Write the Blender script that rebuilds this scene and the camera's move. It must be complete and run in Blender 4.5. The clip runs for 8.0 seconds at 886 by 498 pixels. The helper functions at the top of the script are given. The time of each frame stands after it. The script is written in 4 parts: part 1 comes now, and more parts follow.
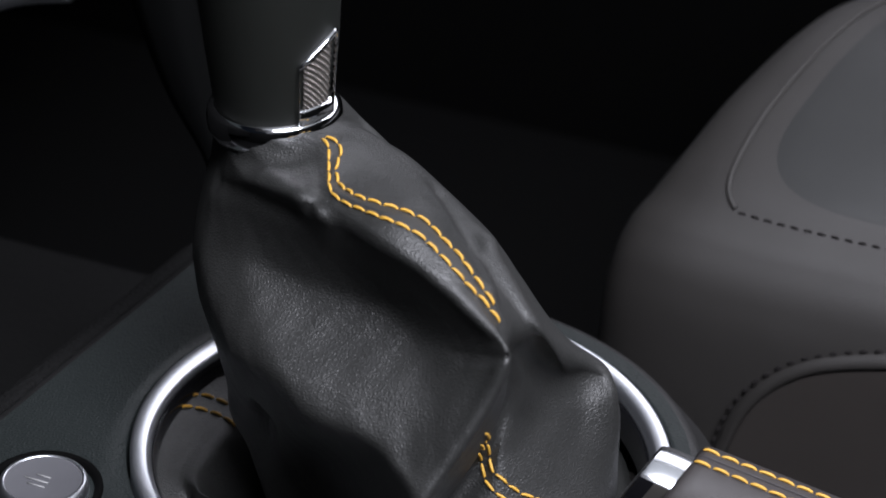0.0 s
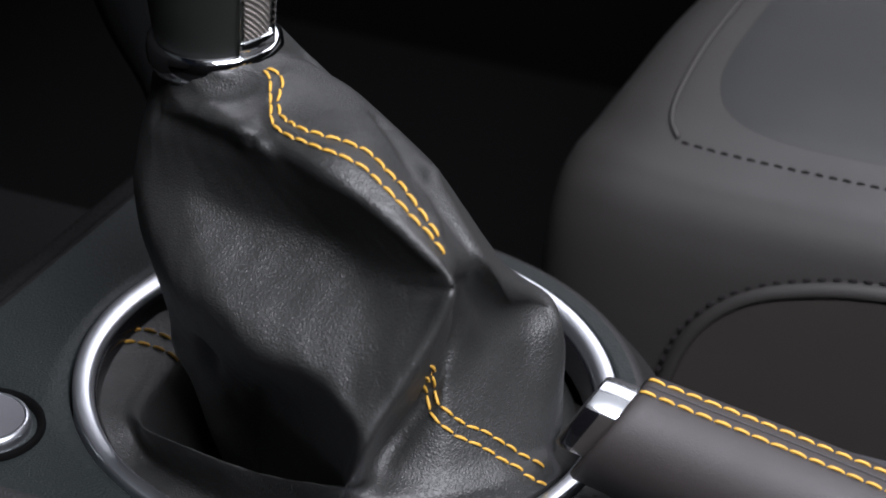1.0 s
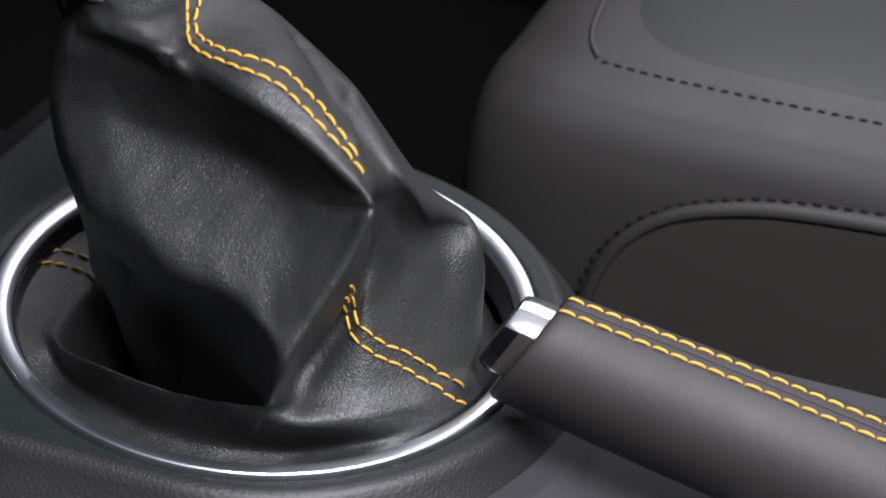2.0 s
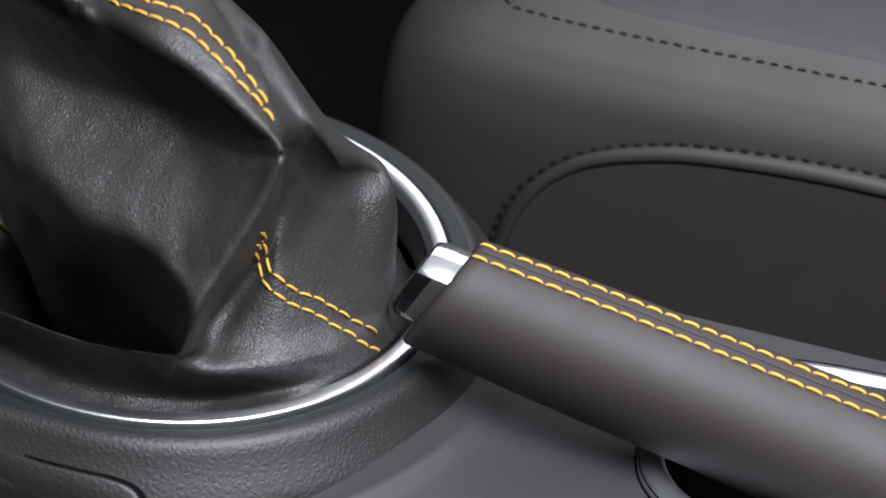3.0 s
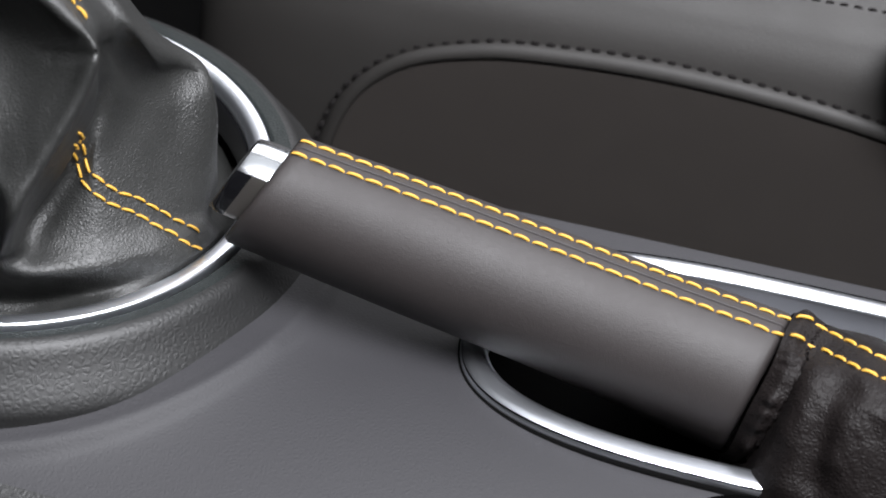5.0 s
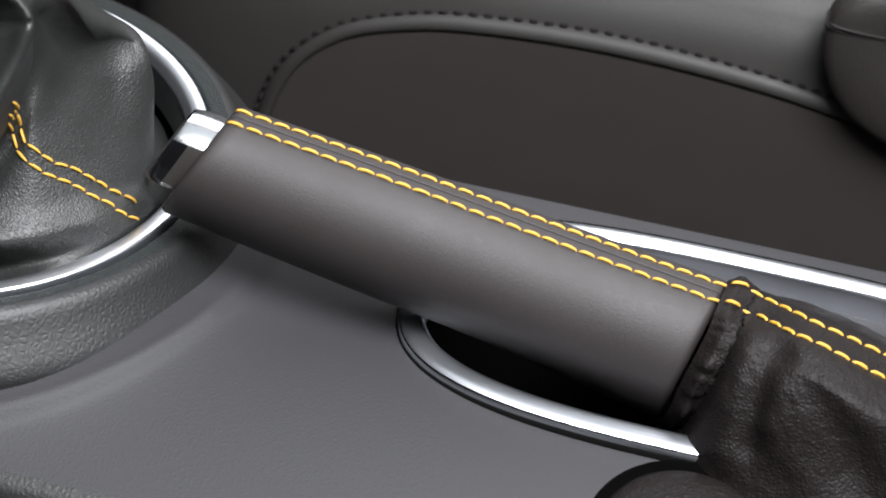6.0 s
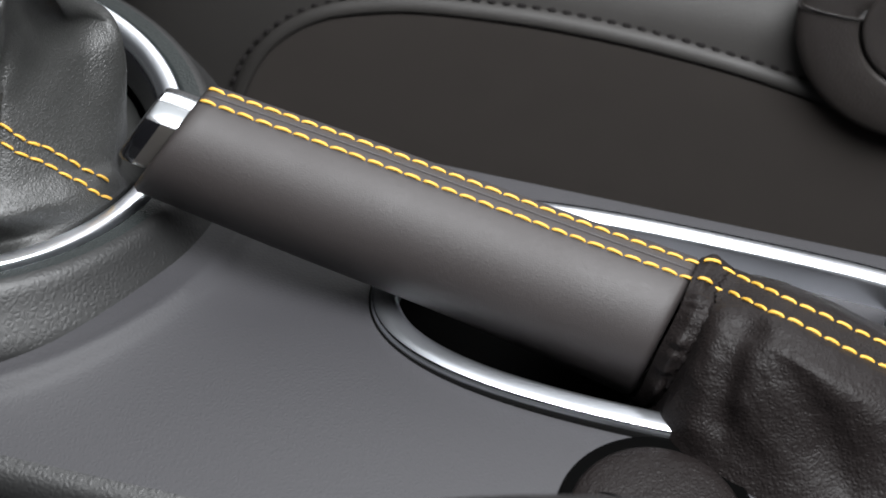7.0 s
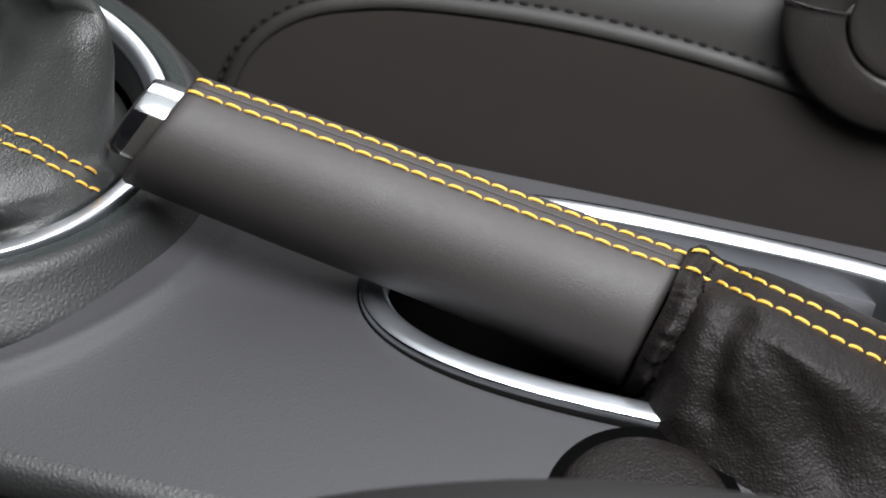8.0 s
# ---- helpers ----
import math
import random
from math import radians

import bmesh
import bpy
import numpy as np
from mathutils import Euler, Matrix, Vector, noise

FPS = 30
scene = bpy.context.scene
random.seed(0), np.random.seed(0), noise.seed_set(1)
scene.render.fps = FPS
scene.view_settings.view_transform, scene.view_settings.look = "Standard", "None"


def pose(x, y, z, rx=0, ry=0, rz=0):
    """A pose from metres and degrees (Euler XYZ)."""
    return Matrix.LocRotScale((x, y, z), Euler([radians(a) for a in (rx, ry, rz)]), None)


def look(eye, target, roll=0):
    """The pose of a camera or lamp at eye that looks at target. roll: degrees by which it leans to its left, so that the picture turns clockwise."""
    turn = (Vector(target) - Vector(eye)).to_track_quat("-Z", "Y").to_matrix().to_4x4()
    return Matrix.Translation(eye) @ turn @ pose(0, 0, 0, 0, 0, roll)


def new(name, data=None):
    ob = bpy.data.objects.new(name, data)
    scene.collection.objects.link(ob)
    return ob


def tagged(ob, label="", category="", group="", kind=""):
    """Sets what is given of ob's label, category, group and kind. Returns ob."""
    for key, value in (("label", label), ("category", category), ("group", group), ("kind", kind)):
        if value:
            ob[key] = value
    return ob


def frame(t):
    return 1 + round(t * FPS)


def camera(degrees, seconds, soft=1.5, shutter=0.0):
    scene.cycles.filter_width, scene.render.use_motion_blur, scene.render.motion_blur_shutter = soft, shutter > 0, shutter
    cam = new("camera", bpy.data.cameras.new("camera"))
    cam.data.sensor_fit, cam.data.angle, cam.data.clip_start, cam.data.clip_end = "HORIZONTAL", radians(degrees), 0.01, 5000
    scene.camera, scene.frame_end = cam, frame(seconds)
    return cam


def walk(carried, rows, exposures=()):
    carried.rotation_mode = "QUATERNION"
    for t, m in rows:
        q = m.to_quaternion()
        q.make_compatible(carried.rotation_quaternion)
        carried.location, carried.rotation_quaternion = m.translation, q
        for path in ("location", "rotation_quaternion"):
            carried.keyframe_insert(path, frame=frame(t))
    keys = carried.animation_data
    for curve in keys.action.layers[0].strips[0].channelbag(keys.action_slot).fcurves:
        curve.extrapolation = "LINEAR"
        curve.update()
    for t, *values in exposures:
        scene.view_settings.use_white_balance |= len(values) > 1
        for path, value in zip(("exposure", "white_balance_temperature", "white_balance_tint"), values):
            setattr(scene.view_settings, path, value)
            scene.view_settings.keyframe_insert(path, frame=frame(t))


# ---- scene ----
cam = camera(22.0, 8.0, soft=1.8)
cam.data.dof.use_dof, cam.data.dof.focus_distance, cam.data.dof.aperture_fstop = True, 0.585, 16.0
PATH = [  # seconds, eye in metres, yaw, pitch, roll in degrees
    (0.0, 0.1673, -0.4718, 0.3639, 18.783, -31.124, 3.530), (0.5, 0.1661, -0.4705, 0.3629, 17.962, -31.863, 3.753),
    (1.0, 0.1656, -0.4694, 0.3622, 16.883, -32.743, 4.060), (1.5, 0.1658, -0.4687, 0.3618, 15.705, -33.731, 4.658),
    (3.0, 0.1689, -0.4680, 0.3613, 11.843, -35.667, 6.289), (3.5, 0.1706, -0.4682, 0.3612, 10.809, -35.961, 6.652),
    (4.0, 0.1725, -0.4687, 0.3610, 9.657, -36.355, 7.124), (4.5, 0.1744, -0.4695, 0.3607, 8.400, -36.825, 7.604),
    (5.0, 0.1764, -0.4704, 0.3601, 6.755, -37.386, 8.252), (6.5, 0.1815, -0.4747, 0.3565, 4.710, -37.582, 9.100),
    (7.0, 0.1826, -0.4765, 0.3543, 4.385, -37.492, 9.215), (7.5, 0.1833, -0.4785, 0.3517, 4.211, -37.304, 9.253),
    (8.0, 0.1835, -0.4807, 0.3484, 4.045, -36.942, 9.329)]


def gimbal(yaw, pitch, roll):
    return pose(0, 0, 0, 0, 0, yaw) @ pose(0, 0, 0, 90 + pitch) @ pose(0, 0, 0, 0, 0, roll)


walk(cam, [(t, Matrix.Translation((x, y, z)) @ gimbal(*turn)) for t, x, y, z, *turn in PATH],
     exposures=[(0.0, -0.55, 6150, 14), (1.0, -0.40, 6200, 14), (3.0, -0.24, 6300, 13), (5.0, -0.05, 6400, 10), (8.0, 0.02, 6450, 7)])

# ---------------------------------------------------------------- light
world = bpy.data.worlds.new("sky")
scene.world = world
world.use_nodes = True
sky = world.node_tree.nodes.new("ShaderNodeTexSky")
sky.sky_type, sky.sun_disc, sky.sun_elevation, sky.sun_rotation = "NISHITA", False, radians(40), radians(30)
world.node_tree.nodes["Background"].inputs[1].default_value = 0.003
world.node_tree.links.new(sky.outputs[0], world.node_tree.nodes["Background"].inputs[0])


def window_light(name, eye, target, w, h, watts, color):
    data = bpy.data.lights.new(name, "AREA")
    data.shape, data.size, data.size_y, data.energy, data.color = "RECTANGLE", w, h, watts, color
    ob = new(name, data)
    ob.matrix_world = look(eye, target)
    return ob


window_light("passenger_window_light", (0.30, 0.74, 0.58), (0.12, 0.0, 0.05), 1.1, 0.56, 7.5, (0.98, 0.97, 1.0))
# Unseen overhead lamps, added without a known opening: broad fill, then small key.
window_light("overhead_fill_light", (0.34, 0.10, 0.785), (0.34, 0.10, 0.0), 0.95, 0.75, 1.6, (0.94, 0.97, 1.0))
window_light("overhead_key_light", (0.36, -0.33, 0.785), (0.12, 0.0, 0.0), 0.54, 0.38, 30, (0.97, 0.97, 1.0))
window_light("driver_window_light", (0.46, -0.74, 0.58), (0.12, 0.0, 0.02), 0.8, 0.34, 0.2, (0.98, 0.97, 1.0))
window_light("windscreen_light", (-0.56, 0.12, 0.60), (0.0, 0.0, 0.0), 1.3, 0.40, 0.1, (0.9, 1.0, 0.98))

# ---------------------------------------------------------------- materials


def material(name, color, rough=0.5, metal=0.0, spec=0.5, bumps=(), mottle=0.15, mottle_scale=40.0, kind="noise", coat=0.0):
    """A surface with two scales of variation. bumps: (texture, scale, height in metres)."""
    m = bpy.data.materials.new(name)
    m.use_nodes = True
    nt = m.node_tree
    n, link = nt.nodes, nt.links.new
    b = n["Principled BSDF"]
    b.inputs["Metallic"].default_value = metal
    b.inputs["Specular IOR Level"].default_value = spec
    b.inputs["Coat Weight"].default_value = coat
    tc = n.new("ShaderNodeTexCoord")
    big = n.new("ShaderNodeTexNoise")
    big.inputs["Scale"].default_value, big.inputs["Detail"].default_value = mottle_scale, 5
    link(tc.outputs["Object"], big.inputs["Vector"])
    mix = n.new("ShaderNodeMix")
    mix.data_type = "RGBA"
    mix.inputs["A"].default_value = (*[c * (1 - mottle) for c in color], 1)
    mix.inputs["B"].default_value = (*[c * (1 + mottle) for c in color], 1)
    link(big.outputs["Fac"], mix.inputs["Factor"])
    link(mix.outputs["Result"], b.inputs["Base Color"])
    rr = n.new("ShaderNodeMapRange")
    rr.inputs["To Min"].default_value, rr.inputs["To Max"].default_value = rough * 0.88, min(1.0, rough * 1.12)
    link(big.outputs["Fac"], rr.inputs["Value"])
    link(rr.outputs["Result"], b.inputs["Roughness"])
    last = None
    for tex, scale, height in bumps:
        if tex == "cells":
            t = n.new("ShaderNodeTexVoronoi")
            t.feature = "DISTANCE_TO_EDGE"
            t.inputs["Scale"].default_value = scale
            warp = n.new("ShaderNodeTexNoise")
            warp.inputs["Scale"].default_value = scale * 0.6
            add = n.new("ShaderNodeVectorMath")
            add.operation = "MULTIPLY_ADD"
            add.inputs[1].default_value = (0.6 / scale,) * 3
            link(tc.outputs["Object"], warp.inputs["Vector"])
            link(warp.outputs["Color"], add.inputs[0])
            link(tc.outputs["Object"], add.inputs[2])
            link(add.outputs[0], t.inputs["Vector"])
            ramp = n.new("ShaderNodeMapRange")
            ramp.interpolation_type = "SMOOTHSTEP"
            ramp.inputs["From Max"].default_value = 0.38
            link(t.outputs["Distance"], ramp.inputs["Value"])
            out = ramp.outputs["Result"]
        elif tex == "weave":
            t = n.new("ShaderNodeTexChecker")
            t.inputs["Scale"].default_value = scale
            link(tc.outputs["Object"], t.inputs["Vector"])
            out = t.outputs["Fac"]
        else:
            t = n.new("ShaderNodeTexNoise")
            t.inputs["Scale"].default_value, t.inputs["Detail"].default_value = scale, 4
            link(tc.outputs["Object"], t.inputs["Vector"])
            out = t.outputs["Fac"]
        bump = n.new("ShaderNodeBump")
        bump.inputs["Strength"].default_value, bump.inputs["Distance"].default_value = 1.0, height
        link(out, bump.inputs["Height"])
        if last:
            link(last.outputs[0], bump.inputs["Normal"])
        last = bump
    if last:
        link(last.outputs[0], b.inputs["Normal"])
    return m


BOOT_LEATHER = material("boot_leather", (0.0150, 0.0153, 0.0146), 0.49, spec=0.5, bumps=(("noise", 240, 0.00008), ("noise", 820, 0.00013), ("cells", 1250, 0.00007), ("noise", 2600, 0.00004)), mottle=0.2)
GRIP_LEATHER = material("grip_leather", (0.0196, 0.0161, 0.0156), 0.61, bumps=(("cells", 2200, 0.00003), ("noise", 5000, 0.00002)), mottle=0.1)
# Same leather as elsewhere; shade on the sleeve is put into its darker colour.
SHADED_CRUMPLED_LEATHER = material("shaded_crumpled_leather", (0.0066, 0.0050, 0.0048), 0.55, spec=0.17, bumps=(("noise", 160, 0.0003), ("noise", 520, 0.00028), ("cells", 900, 0.00010), ("noise", 2000, 0.00006)), mottle=0.2)
SEAT_LEATHER = material("seat_leather", (0.0180, 0.0164, 0.0151), 0.62, spec=0.45, bumps=(("cells", 1500, 0.00004),), mottle=0.08)
SEAT_TOP = material("seat_top_leather", (0.0125, 0.0128, 0.0124), 0.62, spec=0.40, bumps=(("cells", 1500, 0.00004),), mottle=0.08)
SEAT_FABRIC = material("seat_fabric", (0.0232, 0.0200, 0.0180), 0.9, spec=0.2, bumps=(("weave", 1400, 0.0001),), mottle=0.12, mottle_scale=90)
PLASTIC = material("grained_plastic", (0.011, 0.011, 0.011), 0.48, spec=0.4, bumps=(("cells", 640, 0.000045), ("noise", 3000, 0.00003)), mottle=0.1)
PLASTIC_FINE = material("fine_grained_plastic", (0.0095, 0.0122, 0.0120), 0.50, spec=0.32, bumps=(("cells", 1000, 0.00009),), mottle=0.1)
CONSOLE = material("console_plastic", (0.0219, 0.0213, 0.0238), 0.66, spec=0.40, bumps=(("cells", 800, 0.00003), ("noise", 3000, 0.00002)), mottle=0.06, mottle_scale=15)
# Colour set far below real trim, so it also carries the cabin's deep shade.
BLACK = material("shaded_black_trim", (0.0014, 0.0014, 0.0014), 0.8, spec=0.05, bumps=(("noise", 900, 0.00005),))
GLOSS_BLACK = material("gloss_black", (0.006, 0.006, 0.007), 0.12, coat=0.5)
SMOKED = material("smoked_metal", (0.13, 0.12, 0.11), 0.30, metal=0.7)
CHROME = material("satin_chrome", (0.86, 0.89, 0.94), 0.32, metal=1.0, mottle=0.04, bumps=(("noise", 1500, 0.000004),))
BRIGHT = material("bright_chrome", (0.85, 0.86, 0.88), 0.10, metal=1.0, mottle=0.03)
# Colour lowered to stand for shade in the footwell.
CARPET = material("carpet", (0.0045, 0.0045, 0.0045), 0.95, spec=0.05, bumps=(("noise", 700, 0.002),), mottle=0.4, mottle_scale=200)
THREAD = material("yellow_thread", (0.52, 0.29, 0.035), 0.55, bumps=(("noise", 4000, 0.0001),), mottle=0.15, mottle_scale=900)
# Unseen ceiling; dark colour added to keep bounced light out of the blacks.
HEADLINER = material("headliner", (0.07, 0.068, 0.066), 0.9, spec=0.1, bumps=(("noise", 900, 0.0005),))

# ---------------------------------------------------------------- mesh helpers


def mesh_of(name, verts, faces, mat, smooth=True):
    me = bpy.data.meshes.new(name)
    me.from_pydata([tuple(map(float, v)) for v in verts], [], [tuple(map(int, f)) for f in faces])
    me.materials.append(mat)
    if smooth:
        me.polygons.foreach_set("use_smooth", [True] * len(me.polygons))
    me.update()
    return me


def thing(name, label, category, group="", kind="", at=(0, 0, 0)):
    ob = tagged(new(name), label, category, group, kind)
    ob.empty_display_size = 0.02
    ob.matrix_world = Matrix.Translation(at)
    return ob


def part(name, me, parent, label="", at=None):
    ob = new(name, me)
    ob.parent = parent
    ob.matrix_parent_inverse = parent.matrix_world.inverted() if parent.parent is None else Matrix()
    if at is not None:
        ob.matrix_basis = at
    if label:
        ob["label"] = label
    return ob


def sheet(points, close_u=False, close_v=False, flip=False):
    """Vertices and quads of a grid of points, shape (nu, nv, 3)."""
    nu, nv, _ = points.shape
    faces = []
    for i in range(nu if close_u else nu - 1):
        for j in range(nv if close_v else nv - 1):
            a, b = i * nv + j, ((i + 1) % nu) * nv + j
            c, d = ((i + 1) % nu) * nv + (j + 1) % nv, i * nv + (j + 1) % nv
            faces.append((a, d, c, b) if flip else (a, b, c, d))
    return points.reshape(-1, 3), faces


def smooth_rows(rows, n, closed=False):
    """Catmull-Rom through rows of numbers, n samples."""
    p = np.asarray(rows, float)
    k = len(p)
    s = np.arange(n) * k / n if closed else np.linspace(0, k - 1, n)
    i = np.floor(s).astype(int)
    if not closed:
        i = np.minimum(i, k - 2)
    u = (s - i)[:, None]
    def g(j):
        return p[j % k] if closed else np.where(((j >= 0) & (j < k))[:, None], p[np.clip(j, 0, k - 1)], np.where((j < 0)[:, None], 2 * p[0] - p[1], 2 * p[-1] - p[-2]))
    a, b, c, d = g(i - 1), g(i), g(i + 1), g(i + 2)
    return b + 0.5 * u * (c - a + u * (2 * a - 5 * b + 4 * c - d + u * (3 * (b - c) + d - a)))


def rounded_box(sx, sy, sz, r, seg=3):
    bm = bmesh.new()
    bmesh.ops.create_cube(bm, size=1.0)
    bmesh.ops.scale(bm, vec=(sx, sy, sz), verts=bm.verts)
    if r:
        bmesh.ops.bevel(bm, geom=bm.edges[:], offset=r, segments=seg, profile=0.5, affect="EDGES")
    return bm


def bm_mesh(name, bm, mat, m=None, smooth=True):
    if m is not None:
        bmesh.ops.transform(bm, matrix=m, verts=bm.verts)
    me = bpy.data.meshes.new(name)
    bm.to_mesh(me)
    bm.free()
    me.materials.append(mat)
    if smooth:
        me.polygons.foreach_set("use_smooth", [True] * len(me.polygons))
    return me


def revolve(profile, n=128, a0=0.0, a1=360.0, center=(0, 0)):
    """Rows of (radius, z) turned about the upright axis."""
    pr = np.asarray(profile, float)
    full = abs(a1 - a0) >= 360
    th = np.radians(np.linspace(a0, a1, n, endpoint=not full))
    p = np.stack([np.outer(np.cos(th), pr[:, 0]) + center[0], np.outer(np.sin(th), pr[:, 0]) + center[1], np.outer(np.ones(n), pr[:, 1])], -1)
    return sheet(p, close_u=full)


def tube(path, radius, n=10, closed=False, squash=1.0):
    """A round bar along a path of points."""
    p = np.asarray(path, float)
    t = np.roll(p, -1, 0) - np.roll(p, 1, 0) if closed else np.gradient(p, axis=0)
    t /= np.linalg.norm(t, axis=1)[:, None]
    up = np.array([0, 0, 1.0])
    s = np.cross(t, up)
    s /= np.linalg.norm(s, axis=1)[:, None] + 1e-9
    w = np.cross(s, t)
    a = np.arange(n) * 2 * np.pi / n
    r = np.broadcast_to(np.asarray(radius, float), (len(p),))
    q = p[:, None] + r[:, None, None] * (np.cos(a)[None, :, None] * s[:, None] + squash * np.sin(a)[None, :, None] * w[:, None])
    v, f = sheet(q, close_u=closed, close_v=True)
    if not closed:
        f += [tuple(range(n)), tuple(range((len(p) - 1) * n, len(p) * n))[::-1]]
    return v, f


STITCH = {}


def stitch_mesh(length, thick, mat):
    """One thread stitch: a plump curved strand along x that dips into the leather at both ends."""
    key = (round(length, 5), round(thick, 5), mat.name)
    if key not in STITCH:
        u = np.linspace(-0.5, 0.5, 11)
        path = np.stack([u * length, 0.35 * thick * np.cos(u * np.pi), thick * (0.62 - 1.5 * np.abs(2 * u) ** 4)], 1)
        rad = thick * (0.35 + 0.65 * np.sqrt(np.clip(1 - np.abs(2 * u) ** 3, 0, 1)))
        v, f = tube(path, rad, 8)
        STITCH[key] = mesh_of("stitch", v, f, mat)
    return STITCH[key]


def stitches(parent, points, normals, pitch, fill, thick, mat, name="stitch"):
    """Single stitches laid end to end along a line of points on a surface."""
    p, nn = np.asarray(points), np.asarray(normals)
    d = np.r_[0, np.cumsum(np.linalg.norm(np.diff(p, axis=0), axis=1))]
    me = stitch_mesh(pitch * fill, thick, mat)
    for k in range(int(d[-1] / pitch)):
        s = (k + 0.5) * pitch
        at = np.array([np.interp(s, d, p[:, c]) for c in range(3)])
        a = np.array([np.interp(s + 0.4 * pitch, d, p[:, c]) for c in range(3)])
        b = np.array([np.interp(s - 0.4 * pitch, d, p[:, c]) for c in range(3)])
        z = Vector([np.interp(s, d, nn[:, c]) for c in range(3)]).normalized()
        x = Vector(a - b).normalized()
        y = z.cross(x).normalized()
        z = x.cross(y)
        rot = Matrix((x, y, z)).transposed().to_4x4() @ pose(0, 0, 0, 0, 0, random.uniform(-5, 5))
        part(name, me, parent, at=Matrix.Translation(at) @ rot @ Matrix.Diagonal((random.uniform(0.94, 1.04), 1, 1, 1)))


# ---------------------------------------------------------------- gear lever boot
MM = 0.001
# Fold lines of the leather from the collar down to the ring, in mm
BOOT_FOLDS = []
BOOT_FOLDS.append([(-55, -3, 92), (-60, 2, 72), (-61, 0, 66), (-59.2, -7.7, 60.4), (-57.6, -12.9, 52.3), (-53.1, -18, 42.7), (-47.2, -20, 29.4), (-42.1, -20.1, 12.2), (-30.9, -26.4, -9.9), (-35.2, 1.8, -47.5), (-51, -7, -14), (-59, -8, -11), (-67, -9, -8)])  # left edge
BOOT_FOLDS.append([(-54, -7, 92), (-52, -9.3, 79.6), (-49.9, -15.5, 77.1), (-51.4, -17.5, 67.8), (-50.5, -23, 59.5), (-43.8, -32.7, 53.2), (-32.6, -43.5, 44.6), (-28.5, -36.3, 25.5), (-17.9, -26.4, -6), (-24, -8, -52), (-49, -25, -11), (-55, -28, -10), (-61, -31, -9)])  # face border
BOOT_FOLDS.append([(-51, -11, 92), (-45, -16.1, 84.3), (-36.1, -26.4, 85), (-37.9, -25.1, 75.2), (-36.9, -28.2, 64.8), (-28.8, -38.5, 57.8), (-16.2, -52.3, 50.7), (-5.4, -57.3, 41.4), (-9.6, -36.8, 14.8), (-22, -14, -55), (-42.2, -41, -0.9), (-42, -37, -15.2), (-51, -46, -15)])  # left face
BOOT_FOLDS.append([(-45, -15, 93), (-34.5, -20.1, 87.6), (-24.2, -32.2, 88.6), (-23.2, -30.6, 75.8), (-17.6, -32.1, 64.4), (-7.1, -40.9, 57.3), (4, -53.3, 52), (10.8, -60.5, 44.6), (12.1, -55.1, 29.8), (-12, -20, -52), (-28, -49.6, 4.7), (-28.5, -44.6, -13.3), (-35, -59, -15)])  # middle face
BOOT_FOLDS.append([(-39, -16, 93), (-25.4, -19.2, 89.5), (-14.5, -36.4, 90.1), (-2, -36.4, 76.2), (6.7, -35.5, 66.6), (16.9, -41, 61.6), (23.7, -54.2, 53.9), (21.7, -62.3, 43.5), (25.8, -68.4, 34.5), (2, -30, -42), (-12.2, -54.7, 7.2), (-11.7, -51.2, -11.6), (-14, -67, -15)])  # right face
BOOT_FOLDS.append([(-34, -16, 93), (-22, -18.1, 91), (-13.7, -32.3, 90.1), (4.9, -43.5, 89.7), (23.8, -47.3, 81.5), (42, -52.5, 73.6), (40.1, -56.8, 59.5), (34.4, -63.1, 46.5), (28.3, -69.8, 31.2), (21.2, -62.7, 14.3), (5, -56.9, 7.6), (4.9, -52, -10.7), (6, -68, -15)])  # ridge
BOOT_FOLDS.append([(-31, -14, 93), (-19, -17, 93), (-12.5, -29.7, 91.3), (8.6, -39.7, 93.1), (25.7, -43.9, 85.3), (40.3, -46.9, 71.5), (36.9, -30.6, 45.7), (33, -32.6, 28.7), (24.6, -41.8, 13), (25.6, -48.8, 8), (26.3, -55.7, 5.1), (25, -46.6, -10.3), (25, -63, -15)])  # valley
BOOT_FOLDS.append([(-28, -12, 94), (-18, -15, 94), (-14, -23, 89), (9, -32, 91), (27.9, -37.7, 83.8), (40.6, -41.5, 70), (38, -24, 44), (36, -31, 29), (38.2, -36.6, 18.5), (40.4, -41.4, 10.6), (43, -46.7, 5.4), (44.2, -44.4, -2.8), (42, -53, -5)])  # seam
BOOT_FOLDS.append([(-25, -9, 94), (-17, -5, 92), (-6, -12, 89), (10, -21, 88), (22.3, -21.8, 76.7), (39.5, -28.2, 64), (40, -14.3, 36.2), (43.3, -20.3, 26), (47.4, -26.5, 15.2), (50.6, -30.4, 9.7), (55.2, -32.9, 5.7), (58.4, -33.7, 1), (55, -39, -5)])  # rear dent
BOOT_FOLDS.append([(-23, -4, 94), (-18, 4, 90), (-6, 4, 85), (7, 0, 80), (23, -12.3, 77), (43.7, -24.4, 61.6), (47, -3.1, 32.1), (50.2, -7.9, 21.7), (55.3, -12.3, 11), (58.4, -15.5, 5), (61.3, -16.9, 3.2), (64.3, -17, -0.3), (64, -20, -5)])  # rear face
BOOT_FOLDS.append([(-23, 3, 94), (-20, 12, 85), (-8, 14, 79), (4, 14, 70), (17, 12, 62), (37, 10, 40), (53, 8, 35), (57, 6, 23), (58, 4, 10), (59, 2, 1), (57, 2, -6), (61.5, 3, -11), (66, 4, -16)])  # rear edge
